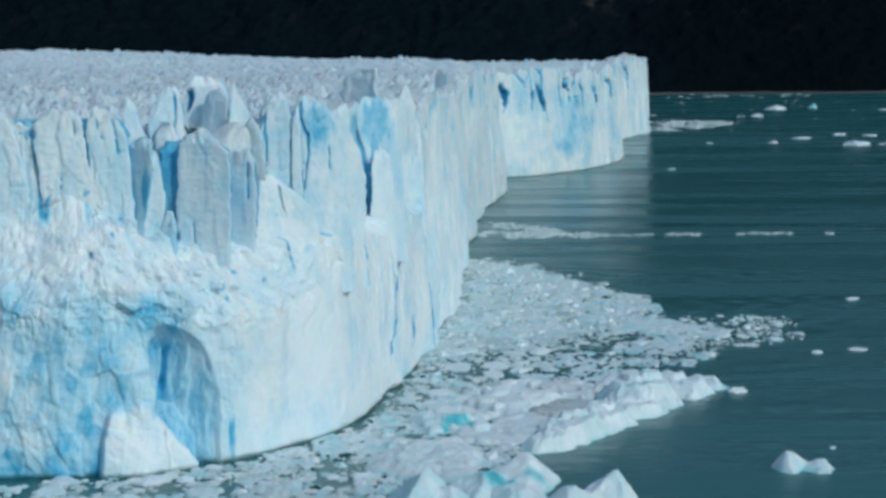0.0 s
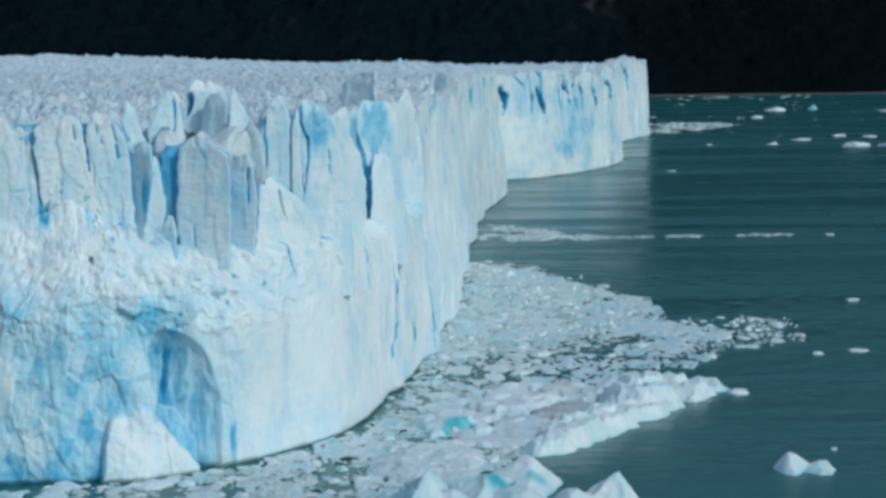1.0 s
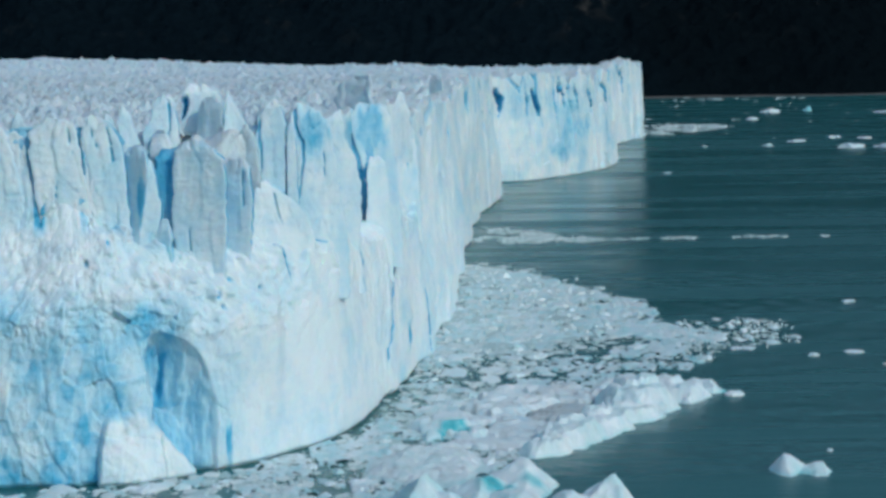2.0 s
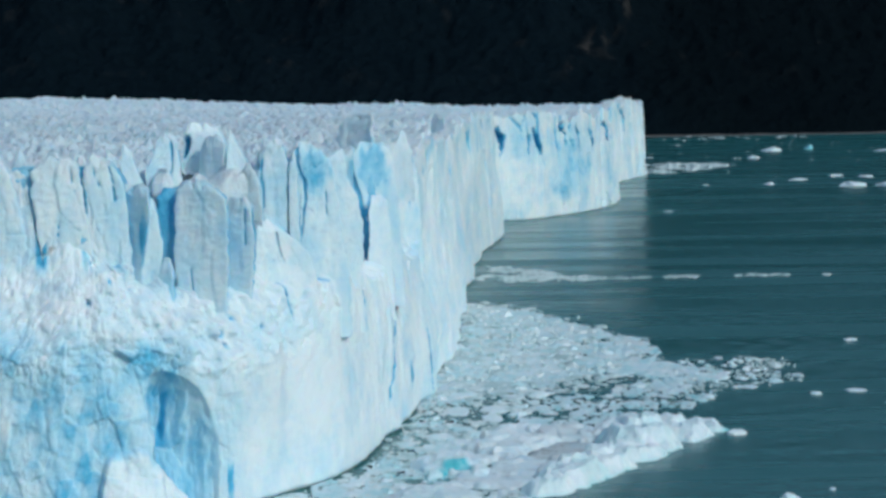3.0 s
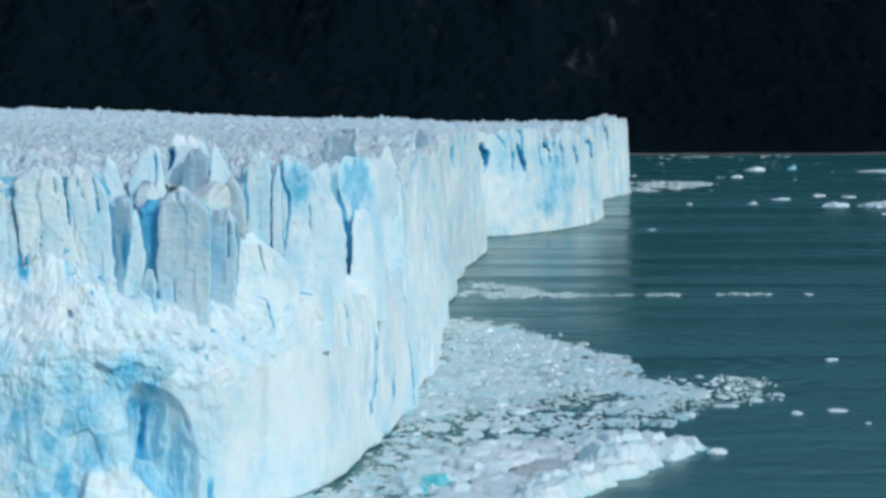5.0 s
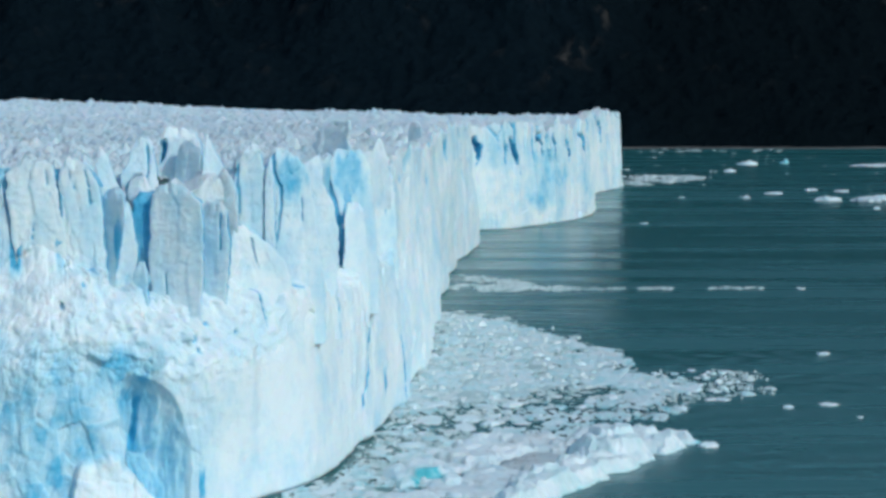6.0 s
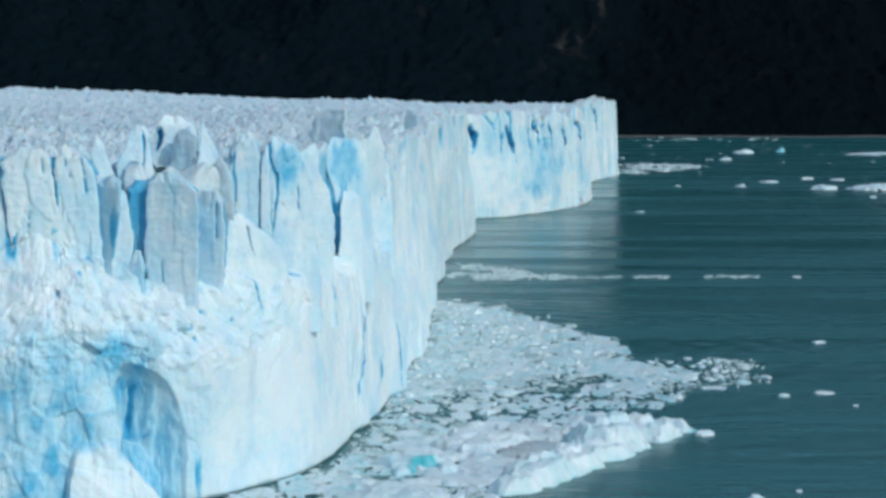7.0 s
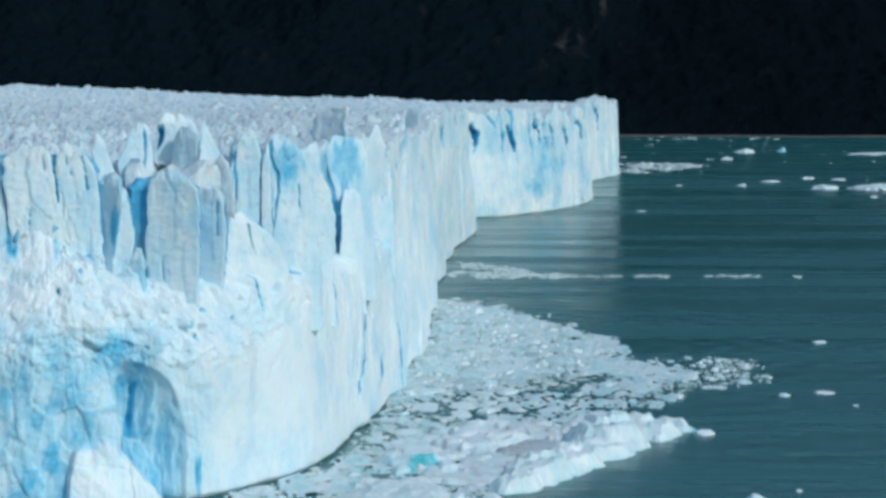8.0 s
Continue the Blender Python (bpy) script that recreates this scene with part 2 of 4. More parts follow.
def front_line():
    """The front's places at close steps, with the distance along it from its start."""
    p = np.array(FRONT, float)
    out = []
    for k in range(len(p) - 1):
        a, b = p[max(k - 1, 0)], p[min(k + 2, len(p) - 1)]
        t = np.linspace(0, 1, 60, endpoint=False)[:, None]
        m0, m1 = (p[k + 1] - a) / 2, (b - p[k]) / 2
        lim = np.linalg.norm(p[k + 1] - p[k])
        m0, m1 = (m * min(1, lim / max(np.linalg.norm(m), 1e-6)) for m in (m0, m1))
        out.append((2 * t**3 - 3 * t**2 + 1) * p[k] + (t**3 - 2 * t**2 + t) * m0 + (-2 * t**3 + 3 * t**2) * p[k + 1] + (t**3 - t**2) * m1)
    q = np.concatenate(out)
    s = np.concatenate([[0], np.cumsum(np.linalg.norm(np.diff(q, axis=0), axis=1))])
    return q, s


LINE, LINE_S = front_line()


def place_on_front(s):
    return np.interp(s, LINE_S, LINE[:, 0]), np.interp(s, LINE_S, LINE[:, 1])


def base_height(x, y):
    """The glacier's mean surface, rising slowly away from the front."""
    rise = smooth(330, 900, y) * 3.0 * smooth(40, -60, x) + 4.2 * smooth(-60, -330, x) + 4.0 * smooth(-130, -330, x)
    return 49.0 + rise + 1.2 * fbm(x / 90, y / 90, 3, 5)


# clefts: along the front (m), foot and top height, half-width, depth, sideways drift towards the foot
CLEFTS = [
    (200.6, 36.5, 49, 0.42, 3.5, -1.9), (210.6, 36, 50, 0.36, 3.5, -2.4), (220.9, 33, 46, 0.5, 4.0, -0.3), (226.4, 33, 48, 1.7, 6.5, -1.0),
    (251.4, 38, 47, 0.45, 2.2, 0.4), (248.6, 38, 51, 0.4, 2.0, -0.6), (256.5, 30, 37, 0.55, 1.4, -1.5),
    (294.0, 5.5, 18.5, 0.9, 0.55, 10.2), (340.4, 0.5, 12.5, 1.0, 0.55, -0.6), (316.0, 5.0, 8.5, 1.6, 0.3, 0.0), (277.4, 23.5, 26.5, 0.5, 0.6, 0.3), (278.0, 18, 21, 0.5, 0.6, 0.3), (304.5, 29.5, 37, 0.9, 0.8, 0.0), (246.5, 25, 32, 0.25, 0.4, -1.0),
]
FAR_CLEFTS = [
    (875.0, 30, 42, 1.7, 3.5, -1.2), (905.0, 24, 41, 1.6, 3.0, -6.0), (929.0, 34, 43, 2.2, 4.0, -3.0), (948.0, 28, 42, 1.2, 3.0, -6.0), (892.0, 31, 38, 0.8, 2.0, 0.0),
    (1008.0, 22, 42, 3.4, 3.0, -14.0), (1292.0, 30, 46, 4.5, 3.0, -6.0), (1120.0, 20, 40, 3.0, 2.0, -10.0), (968.0, 30, 41, 1.2, 2.0, -4.0),
]
# standing slabs: from, to along the front, foot, top height, how far they stand out at the start and at the end
SLABS = [(336.0, 385.0, 28, 49.0, 1.0, 0.0)]
# bands of clear blue ice: place along the front, height, half-length, half-height, strength
BLUE_ICE = [(262, 47.5, 8, 3.0, 0.30), (300, 46, 12, 5, 0.30), (345, 43, 8, 4.5, 0.30), (218.8, 40, 2.2, 5.5, 0.24), (935, 20, 26, 17, 0.30), (1010, 22, 20, 16, 0.22),
            (316, 10, 7, 6, 0.12), (229.0, 2.5, 0.8, 6, 0.45), (265, 42, 11, 9, 0.22), (205, 12, 9, 7, 0.12), (890, 36, 12, 7, 0.15), (1100, 30, 30, 12, 0.15), (930, 38, 30, 5, 0.14)]
# holes in the crumbled slope
POCKETS = [(228.6, 25.6, 0.6), (232.6, 27.4, 0.45), (229.4, 23.8, 0.4), (241.2, 40.2, 0.8), (208.4, 31.0, 0.5), (212.6, 33.8, 0.6), (236.5, 26.0, 0.35)]


def ledge(s):
    """How far the upper part of the front stands back behind its broken foot."""
    return 0.6 + 10.9 * smooth(256, 226, s)


def forms(s, z):
    """The large forms: how far the front stands out at a height, and how blue its ice is."""
    skim = smooth(265, 300, s) * smooth(890, 840, s)  # the stretch that runs away from the near corner
    plain = smooth(226, 236, s) * smooth(300, 262, s) * smooth(28, 20, z)  # the smooth rounded corner
    big = (1 - 0.72 * skim) * (1 - 0.75 * plain) * (1 - smooth(262, 250, s) * smooth(36, 28, z))
    slabby = smooth(338, 322, s) * smooth(190, 196, s) * smooth(24, 32, z)  # the broad slabs above the ledge
    wu = 0.8 * fbm(s / 6, z / 12, 2, 171)
    lv, joint, own = cells((s + 1.0 * vnoise(s / 30, z / 30, 71) + 0.3 * wu) / (9.5 + 0 * s), z / 60 + 0.2 * vnoise(s / 25, z / 30, 72), 11)
    out = 1.0 * lv * big * (1 - 0.75 * slabby)
    out = out + 1.7 * skim * fbm(s / 26, z / 40, 3, 174)
    split = (1 - smooth(0.015, 0.075, joint)) * smooth(24 + 18 * own, 30 + 18 * own, z) * (1 - slabby)
    out = out - 1.0 * split * (1 - 0.6 * skim)
    b = 0.5 * split
    l2, j2, o2 = cells((s + 0.5 * wu) / (3.4 + 2.5 * skim), z / 34 + 0.2 * wu, 21)
    out = out + 0.36 * l2 * (1 - 0.6 * skim) * (1 - 0.9 * plain) * (1 - 0.6 * slabby) * (1 - smooth(262, 240, s) * smooth(36, 28, z))
    # the broken foot near the corner: big pale blue blocks
    foot = smooth(227, 219, s) * smooth(30.5, 23.5, z + 1.5 * vnoise(s / 4.0, s * 0, 90))
    lf, jf, of = cells((s + 0.4 * wu + 0.12 * z) / 5.2, (z + 0.5 * wu) / 8.5, 91)
    lg, jg, og = cells((s + 0.2 * wu - 0.1 * z) / 2.3, (z + 0.3 * wu) / 3.6, 191)
    out = out + foot * (0.42 * lf + 0.12 * lg + 0.5 * fbm(s / 5.5, z / 7, 2, 92) - 0.12 * (1 - smooth(0.0, 0.05, jf)) * smooth(0.5, 0.8, of))
    b = b + foot * (0.20 + 0.18 * fbm(s / 5, z / 7, 3, 93) + 0.26 * (of - 0.5) + 0.20 * (og - 0.5))
    # a white mound before the niche
    m = 10.2 * (1 - np.abs((s - 212.4) / np.where(s < 212.4, 4.0, 10.8)) ** np.where(s < 212.4, 5.0, 2.1)) - np.maximum(z, 0) + 0.8 * fbm(s / 2.5, z / 2.5, 3, 94)
    out = out + 2.0 * np.tanh(np.clip(m, 0, None) * 0.7)
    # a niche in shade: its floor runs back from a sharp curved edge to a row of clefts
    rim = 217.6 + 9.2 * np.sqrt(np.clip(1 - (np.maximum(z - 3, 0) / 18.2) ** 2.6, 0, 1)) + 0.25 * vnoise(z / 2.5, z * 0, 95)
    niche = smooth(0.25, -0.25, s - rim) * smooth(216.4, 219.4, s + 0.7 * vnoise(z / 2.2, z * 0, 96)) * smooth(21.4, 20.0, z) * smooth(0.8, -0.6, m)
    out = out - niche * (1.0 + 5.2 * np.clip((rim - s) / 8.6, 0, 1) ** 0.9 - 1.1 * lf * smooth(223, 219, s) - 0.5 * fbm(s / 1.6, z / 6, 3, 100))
    # bluer ice in the niche; the tint also paints in part of its shade
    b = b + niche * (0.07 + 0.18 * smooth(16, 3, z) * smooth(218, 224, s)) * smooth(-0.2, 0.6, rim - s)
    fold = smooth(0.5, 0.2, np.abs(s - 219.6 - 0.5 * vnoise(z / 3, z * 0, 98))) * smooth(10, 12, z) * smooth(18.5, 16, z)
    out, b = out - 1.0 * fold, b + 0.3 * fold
    b = b - 0.35 * smooth(0, 1.5, m) * smooth(228, 219, s)
    b = b + 0.6 * (smooth(2.6, 1.6, np.abs(s - 226.2)) + smooth(1.2, 0.6, np.abs(s - 215.8)) + smooth(1.3, 0.7, np.abs(s - 200.6)) + smooth(1.3, 0.7, np.abs(s - 209.0))) * smooth(34, 37, z)  # clear ice in the gaps between the pillars
    for s0, s1, z0, z1, p, q in SLABS:
        u = (s - s0) / (s1 - s0)
        crown = z1 - (5.5 if s0 > 250 else 3.0) * np.abs(2 * u - 1) ** 2.4 + 0.5 * vnoise(s / 1.6, z * 0, 97)
        edge = 0.35 / (s1 - s0)
        on = smooth(-edge, edge, u + 0.3 * wu / (s1 - s0)) * smooth(1 + edge, 1 - edge, u + 0.3 * wu / (s1 - s0)) * smooth(z0 - 4, z0 + 1.5, z + 3 * wu) * smooth(crown + 0.2, crown - 0.5, z)
        out = out + (p + (q - p) * u) * on
        b = b + (0.16 if s0 < 260 else 0.1) * smooth(2.5 * edge, 0.5 * edge, np.abs(u + 0.3 * wu / (s1 - s0))) * smooth(z0, z0 + 3, z) * smooth(crown + 0.5, crown - 0.5, z)
    for s0, z0, z1, w, d, drift in CLEFTS + FAR_CLEFTS:
        mid = s0 + drift * (z - z0) / (z1 - z0) + 0.7 * w * vnoise(z / 3.0, z * 0 + s0, 99) + 0.1 * w * vnoise(z / 1.2, z * 0 + s0, 199)
        wide = w * (0.25 + 0.75 * smooth(z0, z1, z)) * (1 + 0.3 * vnoise(z / 2.0, z * 0 + s0, 299))
        k = smooth(1.3, 0.6, np.abs(s - mid) / wide) * smooth(z0 - 1, z0 + 3, z) * smooth(z1 + 3, z1 - 1, z)
        out = out - d * k
        b = b + 0.85 * smooth(1.7, 0.9, np.abs(s - mid) / wide) * smooth(z0 - 1, z0 + 2, z) * smooth(z1 + 3, z1 - 1, z)
    # the apron's upper edge runs down towards the corner and fades out beyond it
    lv, joint, own = cells(s / 4.5, 0 * z + 0.5, 165)
    upper = np.interp(s, (196, 206, 213, 226, 236, 246, 262, 300), (33, 36, 36, 32, 33.5, 33, 28, 26)) + (0.5 + 0.8 * smooth(207, 214, s)) * fbm(s / 2.5, z / 2.2, 3, 166)
    fade = smooth(236, 254, s)
    shelve = 0.9 + 5.0 * smooth(210, 205, s)
    out = out - ledge(s) * ((0.62 + 0.38 * fade) * smooth(upper - 11 - 6 * fade, upper + 10 * fade, z + 1.2 * vnoise(s / 5, z / 50, 65)) + 0.38 * (1 - fade) * smooth(-shelve, shelve, z - upper)) - 0.035 * z
    # crumbled ice banked up against the foot of the broad pillars
    bank = 28.8 + 1.4 * fbm(s / 1.8, z / 2.0, 3, 168) + 2.4 * smooth(231, 236, s)
    out = out + 2.4 * smooth(1.4, -1.6, z - bank) * smooth(2, 27, z) * smooth(219, 223, s) * smooth(243, 238, s)
    # a recess with a ragged sill, in which the slabs stand
    sill = np.interp(s, (240, 252, 262, 300, 340), (30, 31, 31, 29, 29)) + 2.0 * fbm(s / 3.0, z / 3.0, 3, 167)
    out = out - 3.8 * smooth(-0.8, 1.6, z - sill) * smooth(241, 246, s) * smooth(352, 340, s)
    return out, b


def texture(s, z, out):
    """Plates, flakes and crumbs on the large forms."""
    t = s + 1.2 * out  # runs on over faces that jut out
    skim = smooth(265, 300, s) * smooth(890, 840, s)
    plain = smooth(226, 236, s) * smooth(300, 262, s) * smooth(28, 20, z)
    wu, wv = 0.9 * fbm(t / 6, z / 7, 3, 173), 1.2 * fbm(t / 6, z / 9, 3, 172)
    l3, j3, o3 = cells((t + 1.5 * wu) / 5.2, (z + 2.0 * wv) / 9.0, 25)
    d = 0.30 * l3 * (1 - 0.75 * plain) * (1 - 0.8 * smooth(244, 230, s) * smooth(38, 34, z)) * (1 - 0.65 * skim)
    l4, j4, o4 = cells((t + wu) / 1.5, (z + wv) / 2.4, 31)
    d = d + 0.09 * l4 * (1 - 0.7 * plain) * (1 - 0.5 * smooth(244, 230, s) * smooth(38, 34, z)) + 0.10 * ridged(t / 2.6 + 0.1 * z / 2.6, z / 14, 3, 77) * (1 - 0.9 * plain) * (1 - 0.6 * skim)
    lb, jb, ob = cells((t + 0.5 * wu) / 2.2 + 0.15 * z, (z + wv) / 2.0, 33)
    d = d + 0.12 * fbm(t / 2.8, z / 3.0, 5, 79, 0.62) + 0.10 * lb * (1 - 0.6 * plain) * (1 - 0.5 * skim)
    crumb = smooth(266, 236, s) * smooth(17, 23, z) * smooth(37, 32, z)
    lc, jc, oc = cells((t + 0.6 * wu) / 1.3, (z + 0.6 * wv) / 1.0, 95)
    ld, jd, od = cells((t + wu) / 3.4, (z + wv) / 2.4, 195)
    le, je, oe = cells(t / 0.6, z / 0.5, 197)
    d = d + crumb * (0.15 * lc + 0.16 * ld + 0.12 * le + 0.16 * fbm(t / 1.8, z / 1.4, 4, 198, 0.6))
    b = 0.07 + 0.13 * fbm(t / 14, z / 12, 3, 81) + 0.09 * smooth(0.6, 0.95, o3) * (1 - plain) - 0.10 * crumb - 0.05 * plain
    for s0, z0, hs, hz, p in BLUE_ICE:
        b = b + p * smooth(1.15, 0.5, np.hypot((s - s0) / hs, (z - z0) / hz) + 0.35 * fbm(t / (0.5 * hs), z / (0.5 * hz), 3, int(s0)))
    for s0, z0, r in POCKETS:
        k = smooth(1.2, 0.4, np.hypot((s - s0) / r, (z - z0) / r) + 0.3 * wu)
        d, b = d - 1.0 * k, b + 0.6 * k
    return d, b


# peaks along the crest: place along the front, half-length, height
PEAKS = [(262.0, 14.0, 51.8), (300.0, 16.0, 50.8)]


def crest(s, x, y):
    """The height of the front's upper edge."""
    h = base_height(x, y) + 1.2 * fbm(s / 9, s * 0, 3, 61)
    l, j, o = cells(s / 6.5, s * 0 + 0.5, 63)
    h = h + 1.4 * l - 1.4 * (1 - smooth(0.0, 0.12, j)) + 0.5 * fbm(s / 1.8, s * 0, 2, 62) + 2.6 * smooth(1180, 1330, s)
    h = h + smooth(860, 900, s) * (1.6 * fbm(s / 14, s * 0, 2, 64) + 2.2 * cells(s / 11, s * 0 + 0.5, 66)[0]) - 1.8 * smooth(252, 246, s) * smooth(212, 216, s)
    for sc, hw, top in PEAKS:
        h = np.maximum(h, top - 7.0 * (np.abs(s - sc) / hw) ** 1.3)
    return h


glacier = tagged(new("glacier"), "pale blue-white glacier with a sheer cracked front in the lake", "glacier")


def build_front():
    # steps along the front, closer where the wall juts in and out
    s = np.concatenate([np.arange(110, 190, 0.5), np.arange(190, 420, 0.08), np.arange(420, LINE_S[-1] - 860, 0.3)])
    x, y = place_on_front(s)
    probe = np.linspace(3, 47, 12)[:, None]
    o, _ = forms(np.broadcast_to(s, (12, len(s))), probe + 0 * s)
    jut = np.abs(np.diff(o, axis=1)) / np.diff(s)
    rate = np.sqrt(1 + np.clip(np.sort(jut, 0)[-4:].mean(0), 0, 14) ** 2 * 0.6)
    want = np.clip(0.00085 * (y[1:] - 20), 0.22, 1.1)
    want = np.where(s[1:] < 190, 0.8, want)
    count = np.concatenate([[0], np.cumsum(rate * np.diff(s) / want)])
    s = np.interp(np.arange(0, count[-1]), count, s)
    x, y = place_on_front(s)
    ahead, behind = np.array(place_on_front(s + 4)), np.array(place_on_front(s - 4))
    t = (ahead - behind) / np.linalg.norm(ahead - behind, axis=0)
    inx, iny = -t[1], t[0]
    top = crest(s, x, y)
    v = np.linspace(0, 1, 230)[:, None]
    z = -1.5 + (top + 1.5)[None, :] * v
    S = np.broadcast_to(s, z.shape)
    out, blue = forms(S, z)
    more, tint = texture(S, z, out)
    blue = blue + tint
    back = -(out + more) + 2.0 * smooth(0.9, -1.3, z)  # undercut at the waterline
    # the lip folds over onto the surface
    w = np.array([0.3, 0.8, 1.4, 2.2, 3.2, 4.6, 6.0])[:, None]
    zf = top[None, :] - 0.22 * w**1.05 + 0.5 * fbm(S[:7] / 2, w + 0 * S[:7], 3, 67)
    back = np.concatenate([back, back[-1] + w])
    z = np.concatenate([z, zf])
    blue = np.concatenate([blue, 0.02 + 0 * zf])
    pillars = smooth(215, 217, S) * smooth(250, 247, S) * smooth(30, 36, z[:230])
    grit_shade = np.concatenate([0.6 * pillars + 0.25 * smooth(0.75, 1.0, np.broadcast_to(v, S.shape)) + 0.03 * smooth(330, 480, S), 0.6 + 0 * zf])
    P = np.stack([x + inx * back, y + iny * back, z], -1)
    me = grid_mesh("ice_front", P, ICE, np.clip(blue, 0, 1), grit_shade)
    return part("ice_front", me, glacier, "sheer fractured ice wall with blue clefts"), s, top, back[229], (inx, iny)


front, FS, FTOP, FBACK, FIN = build_front()


def build_surface():
    ys, y = [], 284.0
    while y < 1560:
        ys.append(y)
        y += 0.6 + 0.0022 * (y - 284)
    U, Y = np.meshgrid(np.arange(-172, 64, 0.62), np.array(ys))
    X = U * Y / 600.0
    k = slice(None, None, 8)
    fx, fy = place_on_front(FS)
    ex, ey = (fx + FIN[0] * FBACK)[k], (fy + FIN[1] * FBACK)[k]
    etop, nx, ny = FTOP[k], FIN[0][k], FIN[1][k]
    dist, edge, side = np.empty(X.shape), np.empty(X.shape), np.empty(X.shape)
    for r in range(X.shape[0]):
        d = np.hypot(X[r][:, None] - ex, Y[r][:, None] - ey)
        i = d.argmin(1)
        dist[r], edge[r] = d[np.arange(len(i)), i], etop[i]
        side[r] = (X[r] - ex[i]) * nx[i] + (Y[r] - ey[i]) * ny[i]
    wx = X + 1.5 * fbm(X / 8, Y / 8, 2, 103)
    lv, joint, own = cells(wx / 6, Y / 11, 105)
    l2, j2, o2 = cells(wx / 2.0, Y / 4.2, 107)
    rough = 1.4 * joint * (0.4 + own) + 1.3 * j2 * (0.4 + o2) + 0.7 * ridged(X / 12, Y / 17, 3, 109) + 0.6 * fbm(X / 1.6, Y / 2.5, 2, 111) - 1.6
    rough = rough + smooth(800, 1200, Y) * (1.6 * cells(X / 13, Y / 30, 115)[0] + 0.8 * l2)
    Z = base_height(X, Y) + rough
    Z = np.where(dist < 9, Z + (np.minimum(Z, edge - 0.6) - Z) * smooth(9, 2, dist), Z)
    keep = side > 1.2
    # the grey is dirt plus painted-in shading between seracs, less of it far off
    me = grid_mesh("ice_surface", np.stack([X, Y, Z], -1), ICE, 0.10 + 0.06 * fbm(X / 30, Y / 30, 2, 113), 1.05 - 0.8 * smooth(520, 1050, Y), keep)
    return part("ice_surface", me, glacier, "rough grey-white surface of broken seracs")


build_surface()


def serac(x, y, foot, top, wide, deep, turn=0.0, lean=0.0, peak=0.5, blue=0.02, grit_shade=0.3, seed=1):
    """A small broken block of the glacier's surface, cut by sloping planes towards its top. peak: 0 for a flat top, 1 for a point."""
    r = np.random.RandomState(seed)
    n = 26 + int(min(wide, 8) * 6)
    a = np.linspace(0, 2 * np.pi, n + 1)
    H = top - foot
    rows = max(18, int(H / 0.33))
    v = np.concatenate([np.linspace(0, 1.0, rows), [1.0, 1.0, 1.0]])
    shrink = np.concatenate([np.ones(rows), [0.66, 0.33, 0.01]])
    A, V = np.meshgrid(a, v)
    K = np.broadcast_to(shrink[:, None], A.shape)
    ca, sa = np.cos(A), np.sin(A)
    rad = (np.abs(ca) ** 9 + np.abs(sa) ** 9) ** (-1 / 9)
    p = np.stack([0.5 * wide * rad * ca * K, 0.5 * deep * rad * sa * K, H * V], -1)
    for k in range(7):  # broken upright faces
        t = -math.pi * (0.05 + 0.9 * r.rand())
        nrm = np.array([math.cos(t), math.sin(t), r.uniform(-0.03, 0.10)])
        nrm = nrm / np.linalg.norm(nrm)
        reach = 0.5 * (wide * abs(math.cos(t)) + deep * abs(math.sin(t))) * r.uniform(0.86, 1.0)
        over = np.clip((p - np.array([0, 0, H * 0.4])) @ nrm - reach, 0, None)
        p = p - over[..., None] * nrm
    ax = wide * r.uniform(-0.25, 0.25) * max(peak, 0.3)
    steep = r.rand() < 0.5
    for sx, sy, slope in [(-1, 0, 8 + 56 * peak + 14 * steep), (1, 0, 22 + 56 * peak - 14 * steep), (0, -1, 80), (0, 1, 60), (0.6, -0.8, 76), (-0.7, -0.7, 68)]:
        slope = radians(min(84, slope + r.uniform(-8, 8)))
        nrm = np.array([sx * math.sin(slope), sy * math.sin(slope), math.cos(slope)])
        apex = np.array([ax + sx * wide * 0.25 * (1 - peak), sy * deep * 0.3, H * r.uniform(0.96, 1.0)])
        over = np.clip((p - apex) @ nrm, 0, None)
        p = p - over[..., None] * nrm
    ring = np.minimum(A, 2 * np.pi - A) * 0.3 * wide
    zz = p[..., 2]
    flute = 0.10 * cells(ring / 1.3 + seed, zz / 7, seed)[0] + 0.08 * fbm(ring / 0.6, zz / 0.8, 3, seed + 5, 0.6)
    flute = flute * K * min(1.0, wide / 3.5)
    tint = blue + 0.07 * fbm(ring / 1.5, zz / 6, 3, seed)
    lx, ly = p[..., 0] + flute * ca + lean * zz, p[..., 1] + flute * sa
    rough = 0.3 * fbm(ring / 0.8 + seed, zz / 2, 3, seed + 7) * smooth(0.7, 1.0, V)
    lx[:, -1], ly[:, -1], rough[:, -1] = lx[:, 0], ly[:, 0], rough[:, 0]
    c, s_ = math.cos(radians(turn)), math.sin(radians(turn))
    P = np.stack([x + c * lx - s_ * ly, y + s_ * lx + c * ly, foot + zz + rough], -1)
    return part("serac", grid_mesh("serac", P, ICE, np.clip(tint, 0, 1), grit_shade + 0 * V), glacier, "small broken block of surface ice")


